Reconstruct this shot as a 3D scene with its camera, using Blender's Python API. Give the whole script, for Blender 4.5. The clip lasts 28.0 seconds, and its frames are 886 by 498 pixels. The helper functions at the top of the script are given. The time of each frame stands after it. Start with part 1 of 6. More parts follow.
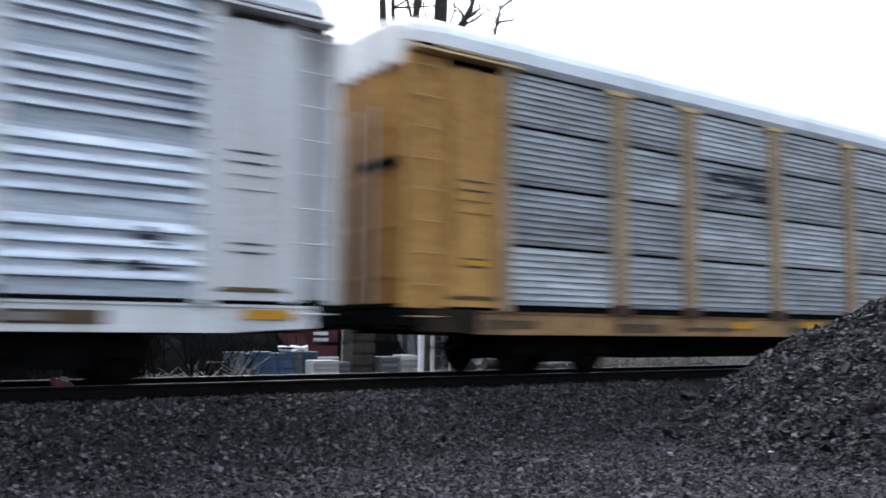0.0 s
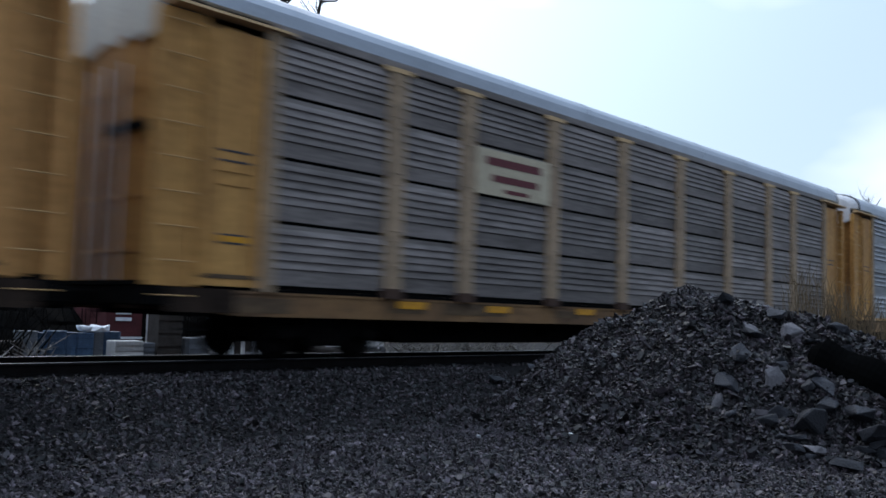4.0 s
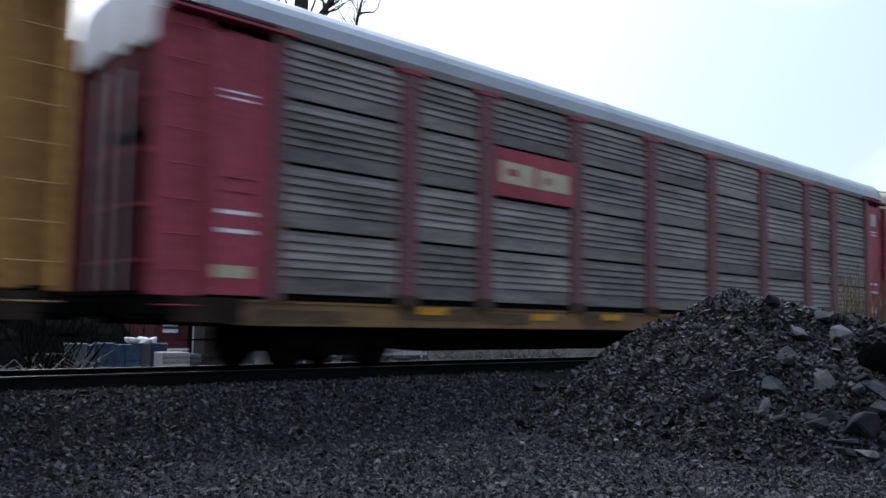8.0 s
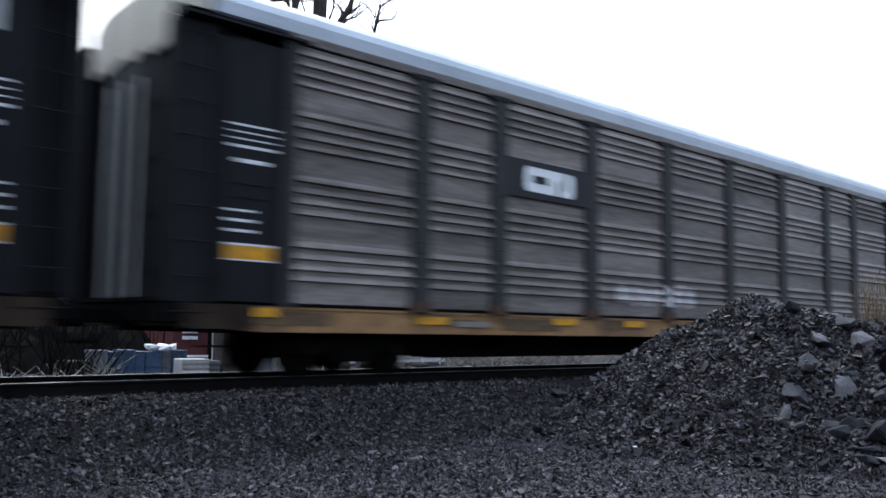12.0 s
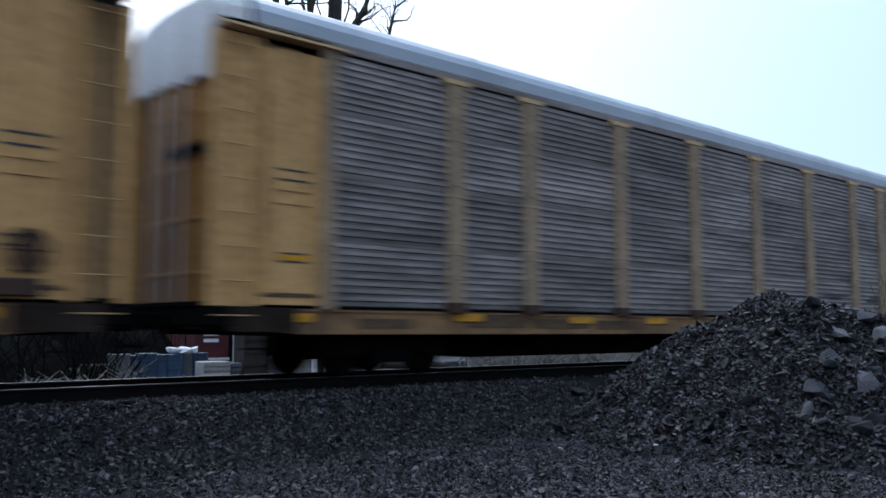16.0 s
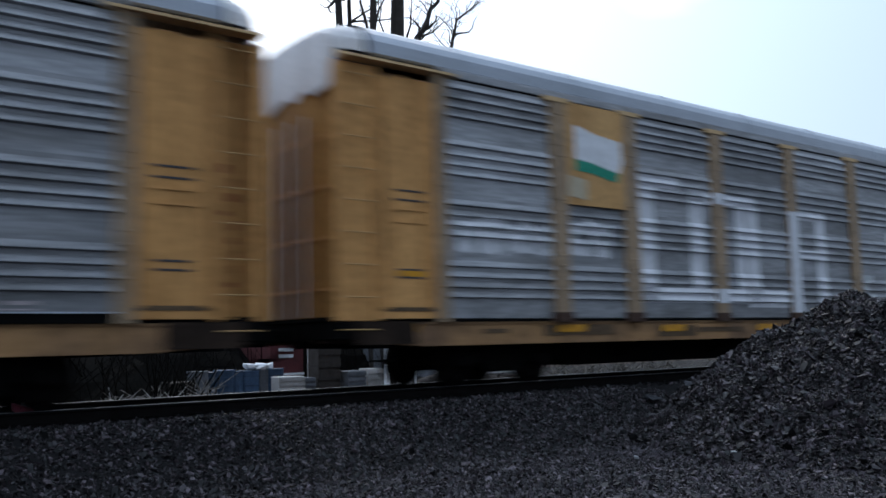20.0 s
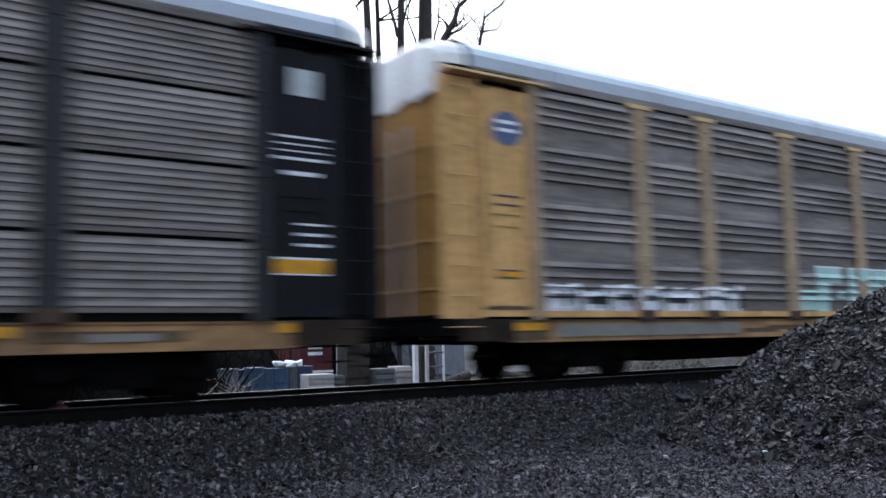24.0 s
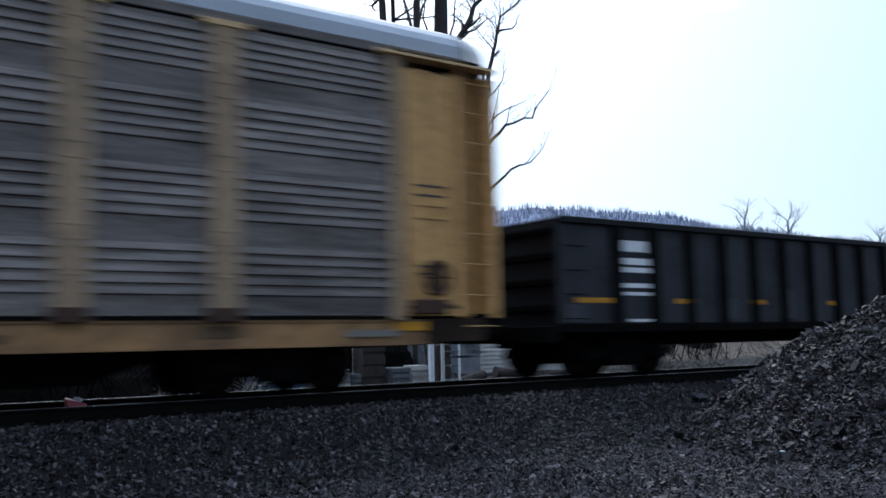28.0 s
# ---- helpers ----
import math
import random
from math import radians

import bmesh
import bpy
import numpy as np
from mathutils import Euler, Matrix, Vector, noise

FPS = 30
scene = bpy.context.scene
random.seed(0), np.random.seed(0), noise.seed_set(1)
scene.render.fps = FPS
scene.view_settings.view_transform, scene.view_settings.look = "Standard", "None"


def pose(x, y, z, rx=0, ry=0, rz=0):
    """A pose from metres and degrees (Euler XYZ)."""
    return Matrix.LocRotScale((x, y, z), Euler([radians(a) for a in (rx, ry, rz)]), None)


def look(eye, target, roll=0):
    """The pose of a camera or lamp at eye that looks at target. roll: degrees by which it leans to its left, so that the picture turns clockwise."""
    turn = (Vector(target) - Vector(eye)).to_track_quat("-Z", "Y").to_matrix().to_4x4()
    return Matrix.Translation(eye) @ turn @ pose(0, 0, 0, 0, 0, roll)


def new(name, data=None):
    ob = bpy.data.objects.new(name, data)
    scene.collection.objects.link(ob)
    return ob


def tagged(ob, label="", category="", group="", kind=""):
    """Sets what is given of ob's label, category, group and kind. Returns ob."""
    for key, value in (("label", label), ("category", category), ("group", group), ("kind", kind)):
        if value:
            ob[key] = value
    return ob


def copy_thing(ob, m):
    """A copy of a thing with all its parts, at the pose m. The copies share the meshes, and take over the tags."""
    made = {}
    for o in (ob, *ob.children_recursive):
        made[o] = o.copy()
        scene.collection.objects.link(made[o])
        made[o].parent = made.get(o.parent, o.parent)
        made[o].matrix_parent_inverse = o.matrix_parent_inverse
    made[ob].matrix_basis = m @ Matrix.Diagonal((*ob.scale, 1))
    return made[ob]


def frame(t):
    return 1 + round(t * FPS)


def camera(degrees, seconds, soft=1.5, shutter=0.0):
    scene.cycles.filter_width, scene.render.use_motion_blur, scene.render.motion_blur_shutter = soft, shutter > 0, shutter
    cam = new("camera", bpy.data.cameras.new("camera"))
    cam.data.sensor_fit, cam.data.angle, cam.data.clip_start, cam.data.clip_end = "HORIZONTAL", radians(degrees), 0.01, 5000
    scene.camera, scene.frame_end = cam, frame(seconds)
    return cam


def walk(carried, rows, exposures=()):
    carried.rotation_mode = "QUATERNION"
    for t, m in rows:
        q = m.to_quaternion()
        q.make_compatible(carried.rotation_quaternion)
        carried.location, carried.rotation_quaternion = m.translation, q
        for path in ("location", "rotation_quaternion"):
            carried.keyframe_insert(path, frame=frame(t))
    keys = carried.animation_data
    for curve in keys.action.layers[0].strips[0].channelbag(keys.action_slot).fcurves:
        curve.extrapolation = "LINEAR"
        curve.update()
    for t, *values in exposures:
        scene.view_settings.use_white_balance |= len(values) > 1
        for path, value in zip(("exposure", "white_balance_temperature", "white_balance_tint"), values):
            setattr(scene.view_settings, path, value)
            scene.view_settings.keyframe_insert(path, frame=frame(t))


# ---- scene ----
cam = camera(52.0, 28.0, soft=1.65, shutter=0.7)
PATH = [
    (0.0, pose(0.032, 0.011, 0.690, 95.087, -0.604, -35.859)),
    (0.5, pose(0.021, 0.006, 0.674, 95.334, -0.922, -38.356)),
    (1.0, pose(0.015, 0.012, 0.679, 95.285, -1.119, -40.239)),
    (1.5, pose(0.007, 0.023, 0.692, 95.109, -1.203, -42.614)),
    (2.0, pose(0.001, 0.040, 0.697, 94.724, -1.522, -45.358)),
    (2.5, pose(-0.001, 0.047, 0.703, 94.349, -1.886, -46.553)),
    (3.0, pose(-0.001, 0.050, 0.705, 94.348, -2.025, -46.971)),
    (3.5, pose(-0.010, 0.054, 0.707, 94.274, -1.821, -47.803)),
    (5.5, pose(-0.030, 0.054, 0.697, 94.354, -1.078, -46.378)),
    (6.0, pose(-0.029, 0.049, 0.695, 94.543, -1.098, -45.974)),
    (6.5, pose(-0.022, 0.049, 0.696, 94.545, -1.054, -45.681)),
    (7.0, pose(-0.021, 0.047, 0.695, 94.553, -0.985, -45.781)),
    (7.5, pose(-0.019, 0.039, 0.695, 94.524, -1.107, -45.281)),
    (8.0, pose(-0.018, 0.040, 0.692, 94.707, -0.921, -44.980)),
    (8.5, pose(-0.015, 0.036, 0.691, 94.987, -0.867, -44.680)),
    (9.0, pose(-0.002, 0.032, 0.690, 94.943, -0.929, -44.594)),
    (9.5, pose(0.000, 0.033, 0.688, 94.754, -0.949, -44.861)),
    (10.0, pose(-0.004, 0.034, 0.690, 94.863, -0.979, -44.641)),
    (10.5, pose(-0.010, 0.035, 0.689, 94.964, -1.220, -44.481)),
    (11.0, pose(-0.012, 0.034, 0.690, 95.038, -1.039, -44.249)),
    (11.5, pose(-0.009, 0.031, 0.688, 95.102, -1.051, -43.943)),
    (13.5, pose(0.000, 0.026, 0.691, 95.198, -0.368, -43.441)),
    (14.0, pose(0.002, 0.023, 0.685, 95.280, -0.394, -43.330)),
    (14.5, pose(-0.001, 0.020, 0.684, 95.205, -0.260, -43.401)),
    (15.0, pose(-0.005, 0.028, 0.686, 95.109, -0.144, -43.668)),
    (15.5, pose(-0.002, 0.019, 0.692, 95.098, -0.395, -43.166)),
    (16.0, pose(-0.004, 0.002, 0.701, 95.058, -0.147, -42.543)),
    (16.5, pose(-0.013, -0.015, 0.697, 95.238, -0.601, -41.329)),
    (17.0, pose(-0.007, -0.024, 0.696, 95.191, 0.455, -39.430)),
    (17.5, pose(0.008, -0.036, 0.691, 95.418, 0.783, -38.759)),
    (18.0, pose(0.007, -0.041, 0.697, 95.442, 0.983, -38.530)),
    (18.5, pose(0.004, -0.036, 0.688, 95.645, 1.179, -38.335)),
    (19.0, pose(0.009, -0.041, 0.687, 95.757, 1.215, -38.194)),
    (19.5, pose(0.006, -0.041, 0.689, 95.762, 1.269, -38.063)),
    (20.0, pose(0.008, -0.046, 0.691, 95.801, 1.265, -37.988)),
    (20.5, pose(0.010, -0.041, 0.700, 95.660, 1.317, -37.500)),
    (21.0, pose(0.009, -0.040, 0.697, 95.812, 1.268, -37.353)),
    (21.5, pose(0.006, -0.043, 0.697, 95.961, 1.446, -37.275)),
    (23.5, pose(0.015, -0.049, 0.701, 95.694, 1.146, -36.265)),
    (24.0, pose(0.019, -0.047, 0.697, 95.698, 1.196, -36.189)),
    (24.5, pose(0.019, -0.052, 0.699, 95.700, 1.099, -36.058)),
    (25.0, pose(0.012, -0.054, 0.698, 95.705, 1.247, -35.820)),
    (25.5, pose(0.012, -0.051, 0.697, 95.517, 1.088, -35.675)),
    (26.0, pose(0.013, -0.049, 0.689, 95.585, 1.093, -35.586)),
    (26.5, pose(0.012, -0.052, 0.694, 95.710, 1.205, -35.555)),
    (27.0, pose(0.014, -0.058, 0.693, 95.751, 1.159, -35.590)),
    (27.5, pose(0.015, -0.061, 0.698, 95.844, 1.244, -35.338)),
    (28.0, pose(0.013, -0.059, 0.693, 95.675, 1.120, -35.194)),
]
EXPOSURES = [(0.0, 1.3, 7500, 11), (0.5, 0.8, 7000, 10), (1.0, 0.35, 6700, 10), (2.0, 0.30, 6350, 9), (3.0, 0.3, 6500, 10), (6.0, 0.37, 6800, 10), (7.0, 0.10, 6600, 10), (8.0, 0.45, 7000, 11), (9.0, 0.42, 6800, 11), (10.0, 1.08, 7000, 12),
             (14.0, 1.13, 7000, 12), (15.2, 0.88, 6900, 11), (16.0, 0.45, 6400, 9), (17.0, 0.68, 6900, 11), (18.0, 0.62, 7000, 11), (20.0, 0.25, 6800, 10), (22.0, 0.3, 6700, 10), (24.0, 1.12, 7100, 11),
             (25.0, 0.73, 6600, 10), (26.0, 0.55, 7000, 12), (27.0, 0.82, 6500, 10), (28.0, 0.38, 6500, 9)]
walk(cam, PATH, EXPOSURES)

# ---- world and light: overcast winter daylight ----
world = bpy.data.worlds.new("overcast_sky")
scene.world = world
world.use_nodes = True
wn, wl = world.node_tree.nodes, world.node_tree.links
wn.clear()
w_out = wn.new("ShaderNodeOutputWorld")
w_bg = wn.new("ShaderNodeBackground")
w_sky = wn.new("ShaderNodeTexSky")
w_sky.sky_type = "NISHITA"
w_sky.sun_disc = False
w_sky.sun_elevation = radians(30)
w_sky.sun_rotation = radians(40)
w_scale = wn.new("ShaderNodeVectorMath")
w_scale.operation = "SCALE"
w_scale.inputs["Scale"].default_value = 0.09
w_co = wn.new("ShaderNodeTexCoord")
w_map = wn.new("ShaderNodeMapping")
w_map.inputs["Scale"].default_value = (1.0, 1.0, 2.6)
w_noise = wn.new("ShaderNodeTexNoise")
w_noise.inputs["Scale"].default_value = 2.2
w_noise.inputs["Detail"].default_value = 4.0
w_noise.inputs["Roughness"].default_value = 0.5
w_ramp = wn.new("ShaderNodeValToRGB")
w_ramp.color_ramp.elements[0].position = 0.38
w_ramp.color_ramp.elements[0].color = (0.51, 0.69, 0.96, 1)
w_ramp.color_ramp.elements[1].position = 0.62
w_ramp.color_ramp.elements[1].color = (1.02, 1.13, 1.30, 1)
w_mix = wn.new("ShaderNodeMix")
w_mix.data_type = "RGBA"
w_mix.inputs["Factor"].default_value = 0.88
wl.new(w_co.outputs["Generated"], w_map.inputs["Vector"])
wl.new(w_map.outputs["Vector"], w_noise.inputs["Vector"])
wl.new(w_sky.outputs["Color"], w_scale.inputs[0])
wl.new(w_scale.outputs["Vector"], w_mix.inputs["A"])
wl.new(w_ramp.outputs["Color"], w_mix.inputs["B"])
# thin cloud glows towards the hidden sun ahead, and is duller behind
w_dot = wn.new("ShaderNodeVectorMath")
w_dot.operation = "DOT_PRODUCT"
w_dot.inputs[1].default_value = (0.26, 0.72, 0.64)
w_lean = wn.new("ShaderNodeMath")
w_lean.operation = "MULTIPLY_ADD"
w_lean.inputs[1].default_value = 1.6
w_lean.inputs[2].default_value = -1.35
w_fac = wn.new("ShaderNodeMath")
w_fac.operation = "ADD"
w_top = wn.new("ShaderNodeMath")
w_top.operation = "MAXIMUM"
w_top.inputs[1].default_value = -0.16
wl.new(w_dot.outputs["Value"], w_lean.inputs[0])
wl.new(w_lean.outputs[0], w_top.inputs[0])
wl.new(w_top.outputs[0], w_fac.inputs[0])
wl.new(w_noise.outputs["Fac"], w_fac.inputs[1])
wl.new(w_fac.outputs[0], w_ramp.inputs["Fac"])
w_glow = wn.new("ShaderNodeMapRange")
w_glow.interpolation_type = "SMOOTHSTEP"
w_glow.inputs["From Min"].default_value = 0.6
w_glow.inputs["From Max"].default_value = 1.0
w_glow.inputs["To Min"].default_value = 1.0
w_glow.inputs["To Max"].default_value = 1.5
w_lit = wn.new("ShaderNodeVectorMath")
w_lit.operation = "SCALE"
wl.new(w_co.outputs["Generated"], w_dot.inputs[0])
wl.new(w_dot.outputs["Value"], w_glow.inputs["Value"])
wl.new(w_mix.outputs["Result"], w_lit.inputs[0])
# an overcast sky is brightest overhead and dull low down behind the viewer
w_way = wn.new("ShaderNodeSeparateXYZ")
wl.new(w_co.outputs["Generated"], w_way.inputs["Vector"])
w_zenith = wn.new("ShaderNodeMapRange")
w_zenith.interpolation_type = "SMOOTHSTEP"
w_back = wn.new("ShaderNodeMapRange")
w_back.interpolation_type = "SMOOTHSTEP"
for node, out, a, b, c, d in ((w_zenith, "Z", 0.36, 1.0, 1.0, 2.3), (w_back, "Y", -0.9, 0.1, 0.66, 1.0)):
    wl.new(w_way.outputs[out], node.inputs["Value"])
    for socket, value in (("From Min", a), ("From Max", b), ("To Min", c), ("To Max", d)):
        node.inputs[socket].default_value = value
w_both = wn.new("ShaderNodeMath")
w_both.operation = "MULTIPLY"
w_all = wn.new("ShaderNodeMath")
w_all.operation = "MULTIPLY"
wl.new(w_zenith.outputs["Result"], w_both.inputs[0])
wl.new(w_back.outputs["Result"], w_both.inputs[1])
wl.new(w_both.outputs[0], w_all.inputs[0])
wl.new(w_glow.outputs["Result"], w_all.inputs[1])
wl.new(w_all.outputs[0], w_lit.inputs["Scale"])
wl.new(w_lit.outputs["Vector"], w_bg.inputs["Color"])
wl.new(w_bg.outputs["Background"], w_out.inputs["Surface"])
w_bg.inputs["Strength"].default_value = 1.0

sun = new("sun", bpy.data.lights.new("sun", "SUN"))
sun.data.energy = 0.6
sun.data.angle = radians(25)
sun.data.color = (1.0, 0.97, 0.93)
sun.matrix_world = look((30, 67, 56), (0, 0, 0))


# ---- materials ----
def material(name, base, second=None, rough=0.7, metal=0.0, scale=6.0, fine=60.0, bump=0.15, amount=0.5, vary=0.0, streak=False, spec=0.12, grime=False):
    """Two colours mixed by noise at two scales, with fine relief; vary changes the value from piece to piece."""
    m = bpy.data.materials.new(name)
    m.use_nodes = True
    n, l = m.node_tree.nodes, m.node_tree.links
    b = n["Principled BSDF"]
    b.inputs["Roughness"].default_value = rough
    b.inputs["Metallic"].default_value = metal
    b.inputs["Specular IOR Level"].default_value = spec
    co = n.new("ShaderNodeTexCoord")
    mp = n.new("ShaderNodeMapping")
    if streak:
        mp.inputs["Scale"].default_value = (1.0, 1.0, 0.12)
    source = co.outputs["Object"]
    if grime:
        # weather runs along the ribs and differs from sheet to sheet
        mp.inputs["Scale"].default_value = (0.45, 1.0, 2.6)
        info = n.new("ShaderNodeObjectInfo")
        shift = n.new("ShaderNodeVectorMath")
        shift.operation = "MULTIPLY_ADD"
        shift.inputs[1].default_value = (1.0, 1.0, 1.0)
        far = n.new("ShaderNodeMath")
        far.operation = "MULTIPLY"
        far.inputs[1].default_value = 37.0
        l.new(info.outputs["Random"], far.inputs[0])
        l.new(source, shift.inputs[0])
        l.new(far.outputs[0], shift.inputs[2])
        source = shift.outputs["Vector"]
    l.new(source, mp.inputs["Vector"])
    big = n.new("ShaderNodeTexNoise")
    big.inputs["Scale"].default_value = scale
    big.inputs["Detail"].default_value = 5.0
    big.inputs["Roughness"].default_value = 0.6
    small = n.new("ShaderNodeTexNoise")
    small.inputs["Scale"].default_value = fine
    small.inputs["Detail"].default_value = 3.0
    l.new(mp.outputs["Vector"], big.inputs["Vector"])
    l.new(mp.outputs["Vector"] if grime else source, small.inputs["Vector"])
    ramp = n.new("ShaderNodeValToRGB")
    ramp.color_ramp.elements[0].position = 0.5 - 0.22
    ramp.color_ramp.elements[1].position = 0.5 + 0.22
    second = second or tuple(c * 0.6 for c in base)
    ramp.color_ramp.elements[0].color = (*second, 1)
    ramp.color_ramp.elements[1].color = (*base, 1)
    l.new(big.outputs["Fac"], ramp.inputs["Fac"])
    mix = n.new("ShaderNodeMix")
    mix.data_type = "RGBA"
    mix.blend_type = "MULTIPLY"
    mix.inputs["Factor"].default_value = amount
    l.new(ramp.outputs["Color"], mix.inputs["A"])
    grey = n.new("ShaderNodeMapRange")
    grey.inputs["From Min"].default_value = 0.3
    grey.inputs["From Max"].default_value = 0.7
    grey.inputs["To Min"].default_value = 0.55
    grey.inputs["To Max"].default_value = 1.25
    l.new(small.outputs["Fac"], grey.inputs["Value"])
    l.new(grey.outputs["Result"], mix.inputs["B"])
    last = mix.outputs["Result"]
    if vary:
        info = n.new("ShaderNodeObjectInfo")
        geo = n.new("ShaderNodeNewGeometry")
        add = n.new("ShaderNodeMath")
        add.operation = "ADD"
        frac = n.new("ShaderNodeMath")
        frac.operation = "FRACT"
        l.new(info.outputs["Random"], add.inputs[0])
        l.new(geo.outputs["Random Per Island"], add.inputs[1])
        l.new(add.outputs[0], frac.inputs[0])
        rng = n.new("ShaderNodeMapRange")
        rng.inputs["To Min"].default_value = 1.0 - vary
        rng.inputs["To Max"].default_value = 1.0 + vary
        if vary > 0.8:
            # most stones are dark, a few are pale, painted in for glints
            few = n.new("ShaderNodeMath")
            few.operation = "POWER"
            few.inputs[1].default_value = 3.2
            l.new(frac.outputs[0], few.inputs[0])
            rng.inputs["To Min"].default_value = 0.12
            rng.inputs["To Max"].default_value = 4.3
            frac = few
        l.new(frac.outputs[0], rng.inputs["Value"])
        hv = n.new("ShaderNodeHueSaturation")
        l.new(rng.outputs["Result"], hv.inputs["Value"])
        l.new(last, hv.inputs["Color"])
        last = hv.outputs["Color"]
    l.new(last, b.inputs["Base Color"])
    if bump:
        bp = n.new("ShaderNodeBump")
        bp.inputs["Strength"].default_value = bump
        bp.inputs["Distance"].default_value = 0.02
        l.new(small.outputs["Fac"], bp.inputs["Height"])
        l.new(bp.outputs["Normal"], b.inputs["Normal"])
    return m


def gravel(name):
    """Near-black ground that puts the gaps' shade between ballast stones into colour; where the yard lies flat, fine
    crushed grit of many greys.
    """
    m = bpy.data.materials.new(name)
    m.use_nodes = True
    n, l = m.node_tree.nodes, m.node_tree.links
    b = n["Principled BSDF"]
    b.inputs["Roughness"].default_value = 0.85
    b.inputs["Specular IOR Level"].default_value = 0.1
    co = n.new("ShaderNodeTexCoord")
    cells = n.new("ShaderNodeTexVoronoi")
    cells.inputs["Scale"].default_value = 27.0
    l.new(co.outputs["Object"], cells.inputs["Vector"])
    parts = n.new("ShaderNodeSeparateColor")
    l.new(cells.outputs["Color"], parts.inputs["Color"])
    shade = n.new("ShaderNodeValToRGB")
    for p, c in zip(shade.color_ramp.elements, ((0.004, 0.0034, 0.004, 1), (0.070, 0.061, 0.072, 1))):
        p.color = c
    shade.color_ramp.elements.new(0.65).color = (0.018, 0.0155, 0.0185, 1)
    l.new(parts.outputs["Red"], shade.inputs["Fac"])
    patch = n.new("ShaderNodeTexNoise")
    patch.inputs["Scale"].default_value = 1.3
    patch.inputs["Detail"].default_value = 4.0
    l.new(co.outputs["Object"], patch.inputs["Vector"])
    xyz = n.new("ShaderNodeSeparateXYZ")
    l.new(co.outputs["Object"], xyz.inputs["Vector"])
    edge = n.new("ShaderNodeMath")
    edge.operation = "MULTIPLY_ADD"
    edge.inputs[1].default_value = 0.9
    l.new(patch.outputs["Fac"], edge.inputs[0])
    l.new(xyz.outputs["Y"], edge.inputs[2])
    flat_part = n.new("ShaderNodeMapRange")
    flat_part.inputs["From Min"].default_value = 9.35
    flat_part.inputs["From Max"].default_value = 8.95
    l.new(edge.outputs[0], flat_part.inputs["Value"])
    low = n.new("ShaderNodeMapRange")
    low.inputs["From Min"].default_value = -0.66
    low.inputs["From Max"].default_value = -0.76
    l.new(xyz.outputs["Z"], low.inputs["Value"])
    both = n.new("ShaderNodeMath")
    both.operation = "MULTIPLY"
    l.new(flat_part.outputs["Result"], both.inputs[0])
    l.new(low.outputs["Result"], both.inputs[1])
    mix = n.new("ShaderNodeMix")
    mix.data_type = "RGBA"
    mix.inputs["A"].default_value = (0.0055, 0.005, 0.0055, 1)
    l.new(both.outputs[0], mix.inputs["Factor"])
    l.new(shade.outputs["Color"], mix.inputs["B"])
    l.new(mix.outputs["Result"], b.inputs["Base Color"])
    bump = n.new("ShaderNodeBump")
    bump.inputs["Strength"].default_value = 1.0
    bump.inputs["Distance"].default_value = 0.022
    l.new(parts.outputs["Green"], bump.inputs["Height"])
    l.new(bump.outputs["Normal"], b.inputs["Normal"])
    return m


M = {}
M["gravel_ground"] = gravel("gravel_ground")
# yard stone is made paler than bank stone, their difference in light included
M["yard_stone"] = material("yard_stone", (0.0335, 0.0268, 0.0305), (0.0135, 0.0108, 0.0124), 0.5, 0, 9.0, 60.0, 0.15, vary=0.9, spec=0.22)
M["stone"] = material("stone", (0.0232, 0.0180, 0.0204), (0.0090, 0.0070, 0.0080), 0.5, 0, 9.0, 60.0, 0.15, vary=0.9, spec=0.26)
M["rubble"] = material("rubble", (0.0232, 0.0184, 0.0212), (0.0090, 0.0072, 0.0083), 0.5, 0, 9.0, 60.0, 0.15, vary=0.9, spec=0.24)
M["slab"] = material("slab", (0.034, 0.034, 0.039), (0.016, 0.016, 0.019), 0.65, 0, 5.0, 40.0, 0.7, vary=0.3)
# rail, tie, iron and wheel colours have the under-train shade put into them
M["rail"] = material("rail", (0.010, 0.009, 0.009), (0.006, 0.005, 0.005), 0.9, 0, 5.0, 60.0, 0.2, spec=0.02)
M["rail_top"] = material("rail_top", (0.16, 0.16, 0.17), (0.11, 0.11, 0.12), 0.4, 1.0, 2.0, 60.0, 0.05)
M["tie"] = material("tie", (0.007, 0.006, 0.006), (0.004, 0.004, 0.004), 0.95, 0, 5.0, 40.0, 0.5, spec=0.0)
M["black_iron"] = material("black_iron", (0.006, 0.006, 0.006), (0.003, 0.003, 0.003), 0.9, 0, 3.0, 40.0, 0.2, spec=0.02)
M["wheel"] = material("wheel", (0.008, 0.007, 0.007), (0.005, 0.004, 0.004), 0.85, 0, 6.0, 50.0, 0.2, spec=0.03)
M["galv"] = material("galv", (0.345, 0.350, 0.368), (0.162, 0.158, 0.158), 0.5, 0.25, 0.9, 7.0, 0.05, 0.6, vary=0.24, grime=True)
M["galv_dark"] = material("galv_dark", (0.222, 0.190, 0.177), (0.090, 0.076, 0.070), 0.55, 0.2, 0.9, 7.0, 0.05, 0.6, vary=0.24, grime=True)
M["galv_brown"] = material("galv_brown", (0.258, 0.222, 0.208), (0.100, 0.083, 0.077), 0.55, 0.2, 0.9, 7.0, 0.05, 0.6, vary=0.24, grime=True)
M["gondola_side"] = material("gondola_side", (0.034, 0.035, 0.041), (0.016, 0.016, 0.019), 0.6, 0, 1.2, 8.0, 0.06, 0.6)
